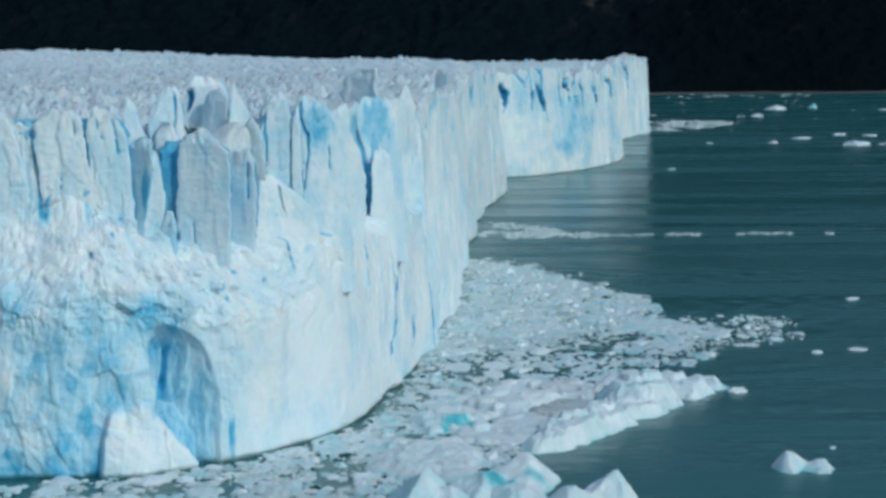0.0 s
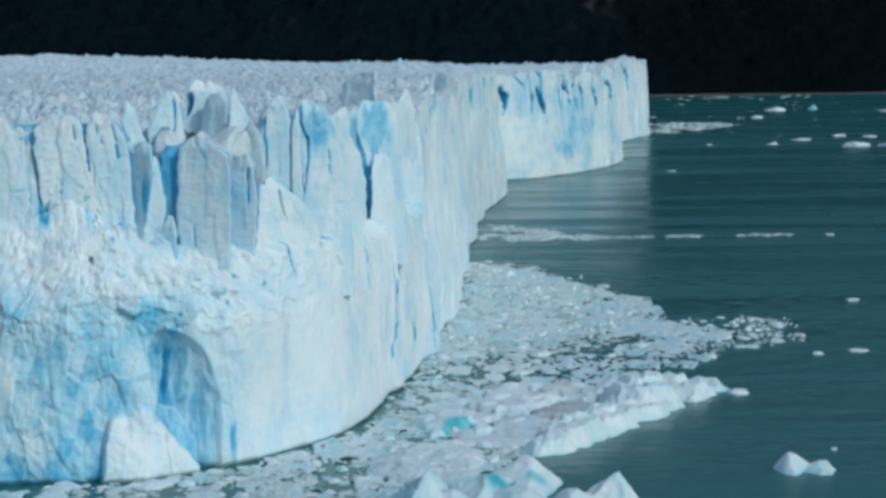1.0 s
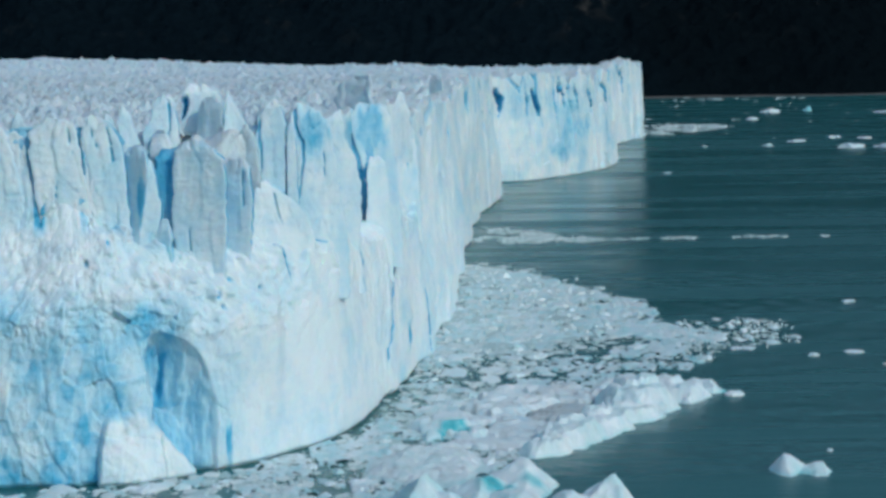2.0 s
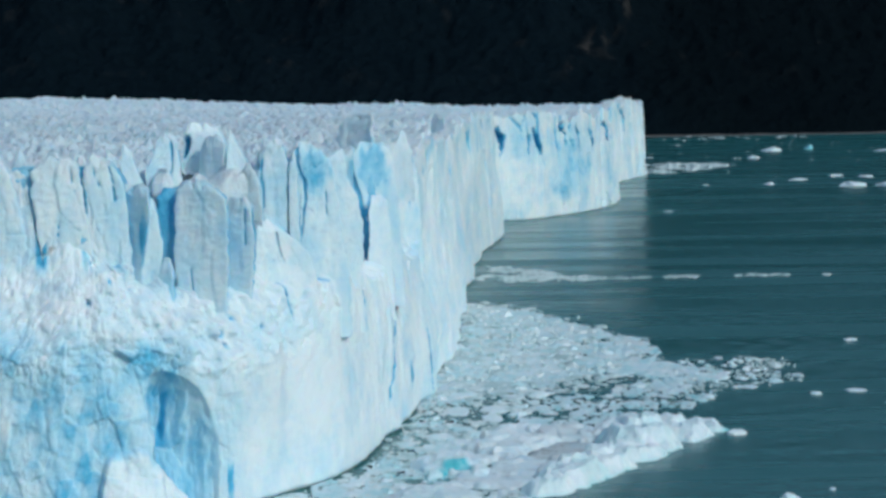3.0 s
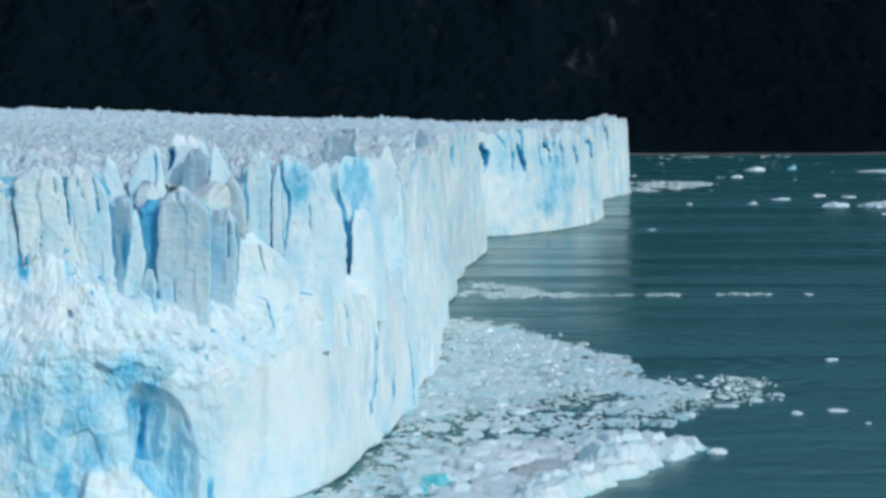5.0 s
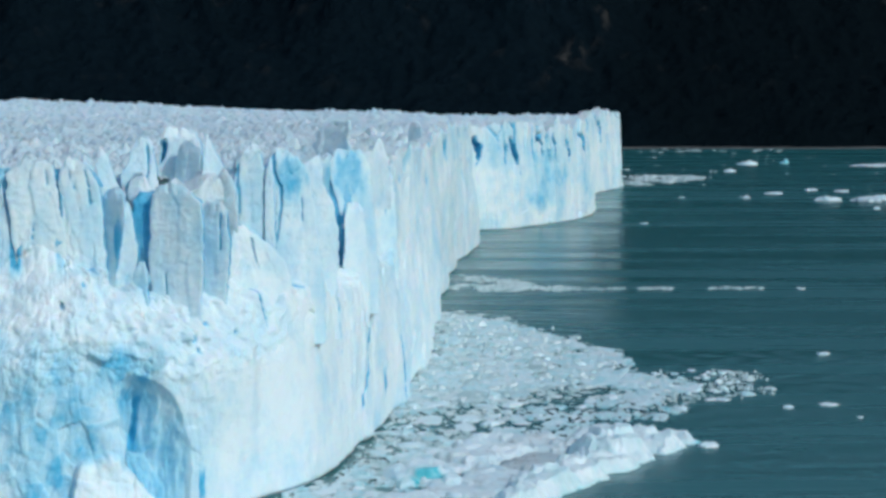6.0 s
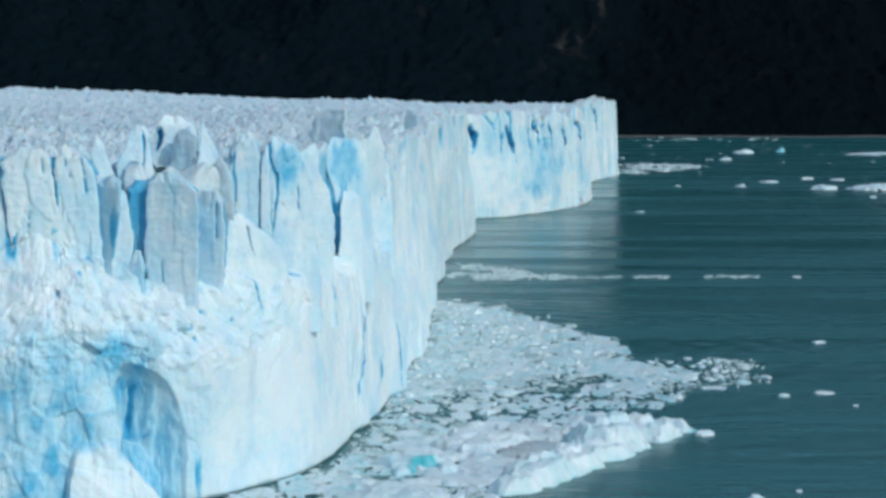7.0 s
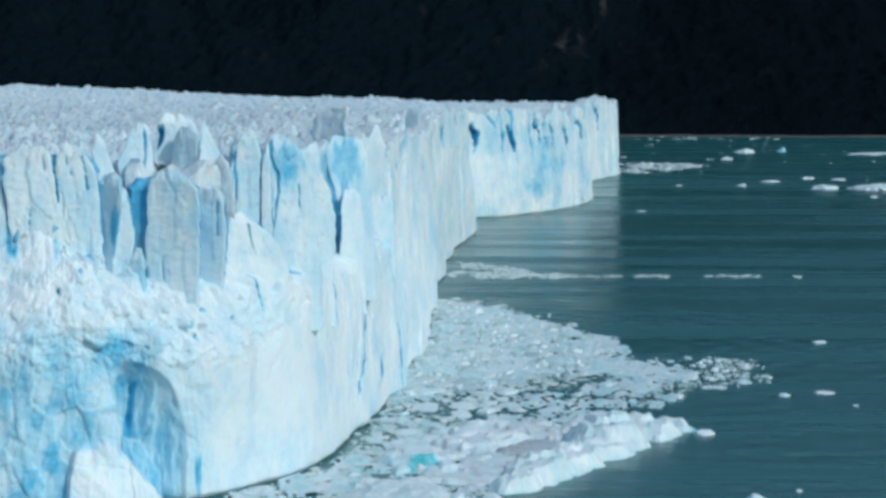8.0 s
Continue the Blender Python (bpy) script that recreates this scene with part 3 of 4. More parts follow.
def slab(x, y, turn, deep, rows, blue=0.06, side=0.3, grit_shade=0.0, cap=0.0, cracks=(), hole=None, seed=1, lean=0.0, tuck=0.0, shelf=36.0, rough=1.0, stain=None, label="standing slab of broken ice"):
    """A standing slab of ice. rows: height, left and right edge of its face, from the foot up. side: how blue its split sides are.
    cap: grit on its top. cracks: place across and height of the upper and lower end, half-width. hole and stain: place across, height,
    half-width, half-height of a hollow and of a clear blue patch. tuck: how far the foot runs back below the height shelf."""
    r = np.random.RandomState(seed)
    zs, ls, rs = np.array(sorted(rows)).T
    foot, top, wide = zs[0], zs[-1], (rs - ls).max()
    step = 0.26 if y < 330 else 0.34
    n, m = max(8, int(wide / step)), max(4, int(deep / 0.7))
    f = np.linspace(-1, 1, n)
    # once round: face, one side, back, other side
    ru = np.concatenate([f, np.ones(m), np.linspace(1, -1, 6)[1:-1], -np.ones(m), [-1]])
    rd = np.concatenate([0 * f, np.linspace(0.02, 1, m), np.ones(4), np.linspace(1, 0.02, m), [0]])
    face = np.concatenate([np.ones(n), np.zeros(2 * m + 4), [1]])
    z = np.concatenate([np.linspace(foot, top, max(14, int((top - foot) / step))), [top, top, top]])
    U, Z = np.meshgrid(ru, z)
    D, Face = np.broadcast_to(rd, U.shape), np.broadcast_to(face, U.shape)
    jag = lambda k: 0.16 * rough * fbm(z / 1.3, z * 0 + seed, 3, k, 0.6) + 0.12 * rough * cells(z / 2.2, z * 0 + 0.5, k)[0]
    left, right = np.interp(z, zs, ls), np.interp(z, zs, rs)
    half, mid = (0.5 * (right - left))[:, None], (0.5 * (left + right))[:, None]
    thick = (deep * np.clip(0.25 + 0.75 * (right - left) / wide, 0.2, 1))[:, None]
    u, d = mid + half * U * (1 - 0.16 * D), thick * D
    u = u + np.where(U < 0, jag(seed + 31)[:, None], jag(seed + 32)[:, None]) * np.abs(U) ** 6 * np.minimum(half, 1)
    # rounded upright edges, larger towards the top
    round_ = 0.14 + 0.3 * smooth(top - 4, top, z)[:, None]
    edge = np.clip(1 - (half - np.abs(half * U)) / round_, 0, 1) * Face
    sill = 0.5 * smooth(top - 1.6, top, Z)
    lip = np.minimum(0.7 * round_ + sill, 0.6 * thick)
    d = np.where(Face > 0, np.minimum(0.7 * round_ * edge**2 + sill, 0.6 * thick), lip + (thick - lip) * D)
    # broken plates, chips and layers on the face
    wu = 0.5 * fbm(u / 3 + seed, Z / 6, 2, seed + 3)
    lp, jp, op = cells((u + wu) / 2.6 + seed, (Z + 2 * wu) / 8.5, seed + 2)
    lq, jq, oq = cells((u + 0.5 * wu) / 0.9 + 0.2 * Z, (Z + wu) / 1.5 + seed, seed + 4)
    relief = 0.11 * lp + 0.05 * lq + 0.04 * fbm(u / 0.7, Z / 0.5, 3, seed + 6, 0.6) + 0.03 * fbm(u / 4, Z / 0.35, 2, seed + 9)
    split = (1 - smooth(0.01, 0.035, jp)) * smooth(0.45, 0.7, op) * Face
    relief = relief * rough - 0.18 * split
    tint = 0.07 + blue + 0.05 * (op - 0.5) + 0.06 * fbm(u / 2, Z / 5, 3, seed) + 0.16 * split
    tint = tint + (1 - Face) * side * smooth(top, top - 2.5, Z)
    for u0, z0, u1, z1, w in cracks:
        t = np.clip((z0 - Z) / (z0 - z1), 0, 1)
        c = u0 + (u1 - u0) * t + 1.1 * w * vnoise(Z / 1.5, Z * 0 + u0, seed + 11) + 0.25 * vnoise(Z / 4, Z * 0 + u0, seed + 12)
        k = smooth(1.35, 0.55, np.abs(u - c) / (w * (1.15 - 0.6 * t))) * smooth(z1 - 0.4, z1 + 0.6, Z) * smooth(z0 + 1.0, z0, Z) * Face
        relief, tint = relief - 0.45 * k, tint + 0.66 * k
    if hole:
        k = smooth(1.15, 0.7, np.hypot((u - hole[0] - 0.25 * (Z - hole[1])) / hole[2], (Z - hole[1]) / hole[3])) * Face
        relief, tint = relief - 2.0 * k, tint + 0.65 * k
    if stain:
        tint = tint + stain[4] * smooth(1.2, 0.55, np.hypot((u - stain[0]) / stain[2], (Z - stain[1]) / stain[3]) + 0.25 * fbm(u, Z / 2, 3, seed + 14)) * Face
    ly = d - relief * Face + tuck * np.clip((shelf - Z + 0.8 * fbm(u / 1.5 + seed, Z / 3, 2, seed + 8)) / 10, 0, 2) ** 1.3
    lx = u + (1 - Face) * np.sign(U) * 0.10 * cells(d / 1.2, Z / 1.6, seed + 15)[0] + lean * (Z - foot)
    up = Z + (0.30 * fbm(u / 0.8 + seed, d / 2, 3, seed + 7) + 0.45 * cells(u / 1.1 + seed, d / 2, seed + 17)[0]) * smooth(top - 2.5, top, Z)
    for q in (lx, ly, up):
        q[:, -1] = q[:, 0]
        for k, p in ((-3, 0.66), (-2, 0.33), (-1, 0.01)):  # the crown closes towards its middle
            q[k] = q[-4].mean() + p * (q[-4] - q[-4].mean()) + (0.12 * (1 - p) if q is up else 0)
    # the face is turned; the block runs straight back into the glacier
    c, s_ = math.cos(radians(turn)), math.sin(radians(turn))
    P = np.stack([x + c * lx, y + s_ * lx + ly, up], -1)
    strew = grit_shade + cap * smooth(top - 3.2, top - 0.8, Z + 0.8 * wu)
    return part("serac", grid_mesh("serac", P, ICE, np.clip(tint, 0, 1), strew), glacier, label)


# the wall of slabs over the ledge, split by thin clefts
slab(-68.3, 289, 8, 7, [(22, -6.5, 5.5), (33, -6.0, 4.4), (37.4, -6, 4.0), (44.9, -6, 2.6), (48.2, -5.8, 1.8), (49.5, -5.3, 1.2), (51, -4, 0)], 0.03, 0.5, 0, 0.6, [(-2.2, 47, -1.4, 35, 0.12)], seed=701)
slab(-59.7, 290, 10, 7, [(22, -2.4, 5.5), (33.4, -2.6, 5.1), (37, -2.8, 4.8), (40.5, -3.4, 4.2), (47.1, -4.2, 3.0), (49.5, -4.1, 2.8), (50.5, -3.5, 2.3), (51.4, -2.4, 1.2)], 0.03, 0.5, 0, 0.6,
     [(-0.3, 42, -0.4, 39, 0.09), (1.4, 49.5, 2.0, 46.5, 0.09)], seed=703)
slab(-53.7, 291.5, 12, 6, [(22, -0.5, 4.4), (34.1, -0.7, 4.2), (36.9, -0.9, 3.9), (40.4, -1.5, 3.6), (47, -2.7, 3.2), (49, -2.9, 2.3), (50.8, -2.6, 1.0), (51.7, -2.2, -0.6)], 0.05, 0.5, 0, 0.5,
     [(0.8, 50, 1.6, 45, 0.12), (-1.2, 49.5, -0.4, 47, 0.10)], seed=705)
slab(-52.3, 292.2, -34, 4, [(26, -1.6, 1.6), (35.6, -1.6, 1.3), (39.8, -1.2, 1.1), (41.3, -0.5, 1.0)], 0.1, 0.2, 0.1, 0.2, seed=707)
# the knob's grey strew value paints shade into its colour
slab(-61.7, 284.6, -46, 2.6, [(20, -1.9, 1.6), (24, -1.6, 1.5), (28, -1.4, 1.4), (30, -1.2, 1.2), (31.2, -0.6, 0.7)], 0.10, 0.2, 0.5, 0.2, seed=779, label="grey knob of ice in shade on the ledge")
# two shaded slabs, the gap of clear ice and the broad grey pillars
slab(-49.8, 293, -40, 5, [(26, -4.5, 1.6), (33, -4.5, 1.6), (36.7, -4.5, 2.6), (42.1, -3.2, 3.6), (45, -2.3, 3.9), (46.5, -1.5, 3.4), (47.2, -0.3, 1.1)], 0.14, 0.4, 0.0, 0.1, stain=(2.6, 38.5, 1.3, 6, 0.42), seed=709)
slab(-47.1, 292.4, 4, 4, [(24, -1.8, 0.9), (32.3, -1.7, 0.8), (34.8, -1.6, 1.3), (37.7, -1.1, 1.7), (42.2, -0.7, 1.2), (44.4, -0.5, 0.7), (45.1, -0.2, 0.3)], 0.08, 0.55, 0.0, 0.1, seed=711)
slab(-44.9, 292, -24, 3.5, [(25, -1.6, 1.5), (32.8, -1.5, 1.3), (34.5, -1.3, 1.2), (36.2, -0.5, 0.8)], 0.16, 0.3, 0.1, seed=713)
slab(-39.9, 293.8, -17, 7, [(18, -2.6, 4.1), (27.6, -3.0, 4.1), (29.7, -3.8, 4.1), (35, -4.5, 4.3), (40.4, -4.1, 4.4), (44.0, -3.9, 4.3), (45.2, -3.9, 4.1), (46.2, -3.7, 2.8), (47.3, -3.2, 1.3), (48.0, -2.4, -0.6)], 0.05, 0.5, 0.05, 0.25,
     [(-1.6, 34.5, -1.3, 28, 0.11)], seed=715, label="broad grey-white pillar of ice with a rounded crown")
slab(-34.6, 296.8, -20, 6, [(20, -2.0, 1.7), (29, -2.1, 1.8), (30.7, -2.1, 1.9), (36.6, -2.0, 2.5), (42.1, -1.8, 2.3), (43.6, -1.7, 2.1), (44.7, -1.2, 1.2)], 0.09, 0.6, 0.05, 0.7, [(1.3, 43, 1.0, 37, 0.12)], seed=717)
# clear blue ice that shows in the clefts between them
slab(-60.2, 291.1, 9, 3, [(28, -9, 9.6), (34, -9, 9.8), (48, -8.8, 9.3), (50, -7.4, 8)], 0.50, 0.5, seed=770, label="clear blue ice inside a cleft")
slab(-44.4, 296.6, 0, 3, [(28, -4, 4), (34, -3.8, 4), (40, -2.6, 4), (45.6, -2, 3.5), (46.6, -1.5, 2.5)], 0.60, 0.5, seed=772, label="clear blue ice inside a cleft")
slab(-19.0, 357.2, 10, 3, [(19, -2.6, 3.2), (33, -2.6, 3.0), (41.8, -3.6, 2.2), (46, -3.9, 1.4), (48.6, -3.2, 0.4)], 0.50, 0.5, seed=774, label="clear blue ice inside a cleft")
slab(-20.1, 326, 30, 6, [(21.0, -3.0, 3.0), (30.3, -2.7, 2.5), (33.9, -2.7, 2.8), (38.5, -2.8, 2.8), (44.0, -3.3, 1.7), (46.7, -3.9, 0.1), (49.7, -3.9, 0.0), (51.0, -2.0, -0.8)], 0.05, 0.5, 0, 0.2, seed=776)
# the slabs from the corner on along the front
slab(-30.2, 307, 6, 6, [(26, -2.6, 2.4), (39.1, -2.5, 2.2), (42.4, -2.4, 2.2), (48.6, -2.3, 2.1), (51, -2.0, 1.9), (52.7, -0.9, 1.4), (53.7, -0.1, 0.5)], 0.10, 0.5, 0, 0.4, [(-1.8, 50, -1.7, 41, 0.16)], seed=719)
slab(-24.4, 313, 24, 7, [(21.7, -3.9, 5.8), (31.3, -3.7, 5.5), (35.2, -3.5, 5.0), (39.3, -3.3, 4.5), (43.7, -3.1, 3.9), (47.5, -3.4, 3.4), (50.2, -3.9, 2.4), (51.6, -3.2, 1.0), (52.3, -2.7, -0.3)], 0.10, 0.5, 0, 0.15,
     [(-2.9, 52, -1.5, 46, 0.26), (-1.5, 46.5, -2.3, 38, 0.2), (1.9, 44.5, 2.0, 41, 0.1)], stain=(0.2, 48.3, 3.0, 4.2, 0.3), seed=721)
slab(-27.1, 306.8, 8, 4, [(34, -0.9, 0.9), (41, -0.8, 0.7), (46, -0.7, 0.6), (50, -0.5, 0.4), (51.2, -0.2, 0.2)], 0.12, 0.6, 0, 0.0, seed=722)
slab(-29.3, 305, 32, 5, [(19.5, -5.2, 6.9), (27.6, -5.2, 6.7), (32.9, -5.0, 6.1), (35.9, -4.8, 5.0), (38.2, -4.5, 2.5), (40.1, -3.8, -0.4), (41.0, -3.2, -1.9)], 0.03, 0.6, 0, 0.0, [(-0.6, 39.0, 0.6, 34.5, 0.13)], seed=723)
slab(-16.7, 358, 26, 7, [(21.8, -2.0, 5.2), (31.3, -1.7, 4.9), (35.4, -1.8, 4.5), (41.8, -2.9, 4.0), (45.6, -4.2, 3.5), (49.1, -4.5, 3.3), (50.4, -3.8, 2.6), (51.1, -2.7, 1.3)], 0.10, 0.75, 0, 0.1, stain=(-0.8, 47.2, 3.4, 5.0, 0.34), seed=725, rough=0.7,
     label="round-topped slab of clear blue ice")
slab(-16.3, 354, 28, 4, [(19.7, -2.7, 3.2), (27.5, -2.5, 2.8), (32.6, -1.9, 2.4), (39.6, -1.8, 2.1), (41.4, -1.6, 1.4), (42.1, -0.9, 0.5)], 0.03, 0.6, 0, 0.0, seed=727)
slab(-13.2, 400, 30, 7, [(16.8, -2.3, 4.3), (32.5, -2.6, 3.9), (40.5, -2.8, 3.5), (45.0, -3.2, 2.8), (47.3, -2.8, 1.8), (48.9, -2.1, 0.5)], 0.05, 0.5, 0, 0.1, [(0.9, 43.5, 1.2, 37, 0.25)], hole=(1.2, 45.4, 0.8, 2.8), seed=729)
# the tall broken blocks behind the near crest
slab(-41.6, 311, 8, 7, [(40, -4.0, 3.8), (45.7, -3.8, 3.6), (50.9, -3.3, 3.6), (53.6, -2.8, 3.5), (55.1, -2.4, 2.4), (56, -1.7, 1.0)], 0.05, 0.3, 0, 0.0, hole=(-2.7, 52.3, 0.8, 1.9), seed=731)
slab(-46.6, 305, 14, 5, [(40, -3.6, 2.6), (45.1, -3.3, 2.4), (48.5, -3.0, 2.3), (51.5, -1.8, 2.1), (53.5, -0.9, 1.7), (54.5, -0.4, 1.0)], 0.03, 0.3, 0, 0.1, [(0.9, 53, 1.2, 47, 0.2)], seed=733)
# greyed all over: this block's shade is partly in its colour
slab(-39.4, 306, -38, 4, [(40, -3.2, 2.9), (45.9, -3.2, 2.9), (48.5, -3.1, 2.7), (51.5, -2.6, 2.6), (53, -1.9, 2.1), (53.8, -0.9, 1.2)], 0.06, 0.2, 0.3, 0.2, seed=735)
slab(-35.8, 307, 24, 6, [(40, -2.0, 5.0), (44.1, -1.9, 4.2), (46.4, -1.8, 3.7), (48.6, -1.7, 2.5), (51.9, -1.5, 0.5), (53.7, -1.4, -0.4), (54.6, -1.2, -0.9)], 0.03, 0.3, 0.05, 0.0, seed=737)
# the leaning serac is greyed too, shade added to its colour
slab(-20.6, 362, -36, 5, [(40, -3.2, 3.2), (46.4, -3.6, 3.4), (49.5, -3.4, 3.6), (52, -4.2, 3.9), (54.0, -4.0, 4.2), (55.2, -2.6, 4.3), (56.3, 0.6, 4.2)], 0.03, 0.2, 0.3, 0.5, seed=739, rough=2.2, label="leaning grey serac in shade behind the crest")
slab(-8.8, 560, -40, 5, [(40, -3.3, 2.8), (47.8, -3.1, 2.7), (50.6, -2.7, 2.7), (53.2, -2.2, 2.6), (54.4, -1.2, 1.8)], 0.04, 0.2, 0.5, 0.2, seed=741)
# leaning teeth along the crest: x, y, width, top, turn, lean, grit
for k, (x, y, w, top, turn, lean, grit_shade) in enumerate([
    (-53.6, 299, 2.6, 51.6, 20, -0.22, 0.2), (-51.4, 301, 2.4, 52.4, 25, -0.25, 0.1), (-49.8, 303, 2.6, 52.9, 30, -0.20, 0.1), (-57.2, 297, 3.6, 51.6, 5, -0.05, 0.5), (-62.0, 297, 4.6, 52.3, -10, 0.0, 0.7),
    (-66.4, 298, 3.8, 52.0, 10, -0.05, 0.5), (-36.8, 301.5, 3.8, 48.2, 5, 0.0, 0.8), (-33.6, 304, 3.4, 49.6, -15, 0.0, 0.8), (-31.4, 312, 4.4, 53.2, -20, 0.0, 0.6), (-26.6, 322, 4.4, 53.0, 20, 0.0, 0.4), (-12.4, 372, 4.0, 53.0, 30, 0.0, 0.3)]):
    slab(x, y, turn, 0.8 * w, [(40, -0.5 * w, 0.55 * w), (top - 4, -0.5 * w, 0.5 * w), (top - 2, -0.42 * w, 0.36 * w), (top - 0.8, -0.3 * w, 0.2 * w), (top, -0.16 * w, 0.02 * w)], 0.04, 0.25, grit_shade, 0.2, seed=751 + 2 * k, lean=lean, label="leaning tooth of ice on the crest")
rng = np.random.RandomState(5)
for k in range(90):
    s0 = 190 + 420 * (k + rng.rand()) / 90
    i = int(np.argmin(np.abs(FS - s0)))
    depth = FBACK[i] + 2.5 + 30 * rng.rand() ** 1.6
    x, y = place_on_front(FS[i])
    x, y = float(x + FIN[0][i] * depth), float(y + FIN[1][i] * depth)
    w = 2.2 + 3.0 * rng.rand()
    serac(float(x), float(y), 44.0, float(base_height(np.array([x]), np.array([y]))[0]) - 0.2 + 2.6 * rng.rand() ** 1.5, w, w * (0.6 + 0.5 * rng.rand()), 90 * rng.rand(), 0.3 * (rng.rand() - 0.5), 0.5 + 0.5 * rng.rand(), 0.02, 0.7, 500 + k)

# ---- floating ice ----


def floe_mesh(name, rx, ry, h, sides, seed, peak=0.0, blue=0.06, grit_shade=0.3):
    rng = np.random.RandomState(seed)
    a = np.linspace(0, 2 * np.pi, sides, endpoint=False) + rng.uniform(-0.2, 0.2, sides)
    r = rng.uniform(0.72, 1.12, sides)
    rings = []
    for k, (q, z) in enumerate(((0.9, -0.6 * h - 0.1), (1.0, 0.0), (0.95, 0.62 * h), (0.7, h), (0.36, h * (1.0 + 0.5 * peak)))):
        jig = rng.uniform(-0.06, 0.06, sides)
        up = z + (rng.uniform(-0.28, 0.28, sides) * h if k > 1 else 0)
        rings.append(np.stack([rx * r * (q + jig) * np.cos(a), ry * r * (q + jig) * np.sin(a), up + 0 * a], -1))
    V = np.concatenate(rings + [np.array([[0, 0, h * (1.05 + peak)]])])
    F = []
    for k in range(4):
        for i in range(sides):
            j = (i + 1) % sides
            F.append((k * sides + i, k * sides + j, (k + 1) * sides + j, (k + 1) * sides + i))
    F += [(4 * sides + i, 4 * sides + (i + 1) % sides, 5 * sides) for i in range(sides)]
    me = bpy.data.meshes.new(name)
    me.from_pydata(V.tolist(), [], F)
    for key, value in (("blue", blue), ("grit_shade", grit_shade)):
        at = me.attributes.new(key, "FLOAT", "POINT")
        at.data.foreach_set("value", np.full(len(V), value, np.float32))
    me.materials.append(FLOE_ICE)
    return me


def inside(poly, x, y):
    p = np.array(poly, float)
    hit = np.zeros(np.shape(x), bool)
    for (x0, y0), (x1, y1) in zip(p, np.roll(p, -1, 0)):
        cross = ((y0 > y) != (y1 > y)) & (x < (x1 - x0) * (y - y0) / (y1 - y0 + 1e-9) + x0)
        hit ^= cross
    return hit


def berg(name, outline, height, label, blue=0.08, grit_shade=0.2, step=0.4, wall=0.7, seed=1, parent=None, mat=None):
    """A larger piece: its plan, and its height over the water as a function of place."""
    p = np.array(outline, float)
    xs, ys = np.arange(p[:, 0].min() - 1, p[:, 0].max() + 1, step), np.arange(p[:, 1].min() - 1, p[:, 1].max() + 1, step)
    X, Y = np.meshgrid(xs, ys)
    wx, wy = X + 0.7 * fbm(X / 2.5, Y / 2.5, 3, seed), Y + 0.7 * fbm(X / 2.5, Y / 2.5, 3, seed + 50)
    d = np.full(X.shape, 1e9)
    for (x0, y0), (x1, y1) in zip(p, np.roll(p, -1, 0)):
        t = np.clip(((wx - x0) * (x1 - x0) + (wy - y0) * (y1 - y0)) / ((x1 - x0) ** 2 + (y1 - y0) ** 2), 0, 1)
        d = np.minimum(d, np.hypot(wx - x0 - t * (x1 - x0), wy - y0 - t * (y1 - y0)))
    d = np.where(inside(p, wx, wy), d, -d)
    l, j, o = cells(wx / 3.6, wy / 5.5, seed)
    l2, j2, o2 = cells(wx / 1.1, wy / 1.4, seed + 9)
    l3, j3, o3 = cells(X / 0.8 + 4.0, Y / 1.0, seed + 19)
    h = np.maximum(height(X, Y), 0.25) * (1 + 0.07 * fbm(X / 3.5, Y / 4.5, 3, seed + 21))
    Z = h * (0.62 + 0.38 * smooth(0, 1.2, d)) * (1 + 0.34 * l) + 0.05 * l2 * np.minimum(h, 2) + 0.07 * l3 - 0.35 * (1 - smooth(0, 0.08, j)) * smooth(0.3, 0.7, o)
    Z = np.where(d > 0, Z, 0) * smooth(-0.05, wall, d) - 0.8 * smooth(0.35, -0.4, d)
    b = blue(X, Y) if callable(blue) else blue + 0 * X
    g = grit_shade(X, Y) if callable(grit_shade) else grit_shade + 0 * X
    centre = p.mean(0)
    me = grid_mesh(name, np.stack([X + 0.2 * l2 - centre[0], Y - centre[1], Z], -1), mat or FLOE_ICE, np.clip(b + 0.08 * fbm(X / 4, Y / 4, 2, seed + 3), 0, 1), g, d > -0.8)
    ob = new(name, me)
    ob.location = (centre[0], centre[1], 0)
    if parent:
        ob.parent = parent
        return tagged(ob, label)
    return tagged(ob, label, "iceberg")


def cone(x, y, cx, cy, rx, ry, h, sharp=1.0):
    return h * np.clip(1 - np.hypot((x - cx) / rx, (y - cy) / ry), 0, 1) ** sharp


# the long dirty raft with a raised white edge
RAFT = [(11.4, 291.4), (17.5, 296), (24.6, 311.5), (30.1, 323), (37.5, 331.5), (44, 341), (45.7, 351), (41, 357), (37, 374), (32, 377), (23, 371), (12, 352), (7.2, 332), (8.7, 315), (9.2, 302)]


def on_raft(u, w):
    """A place on the raft: u along its white edge (0 to 1), w metres in from it."""
    ux, uy = (45.7 - 11.4) / 68.8, (351 - 291.4) / 68.8
    return 11.4 + 68.8 * u * ux - w * uy, 291.4 + 68.8 * u * uy + w * ux


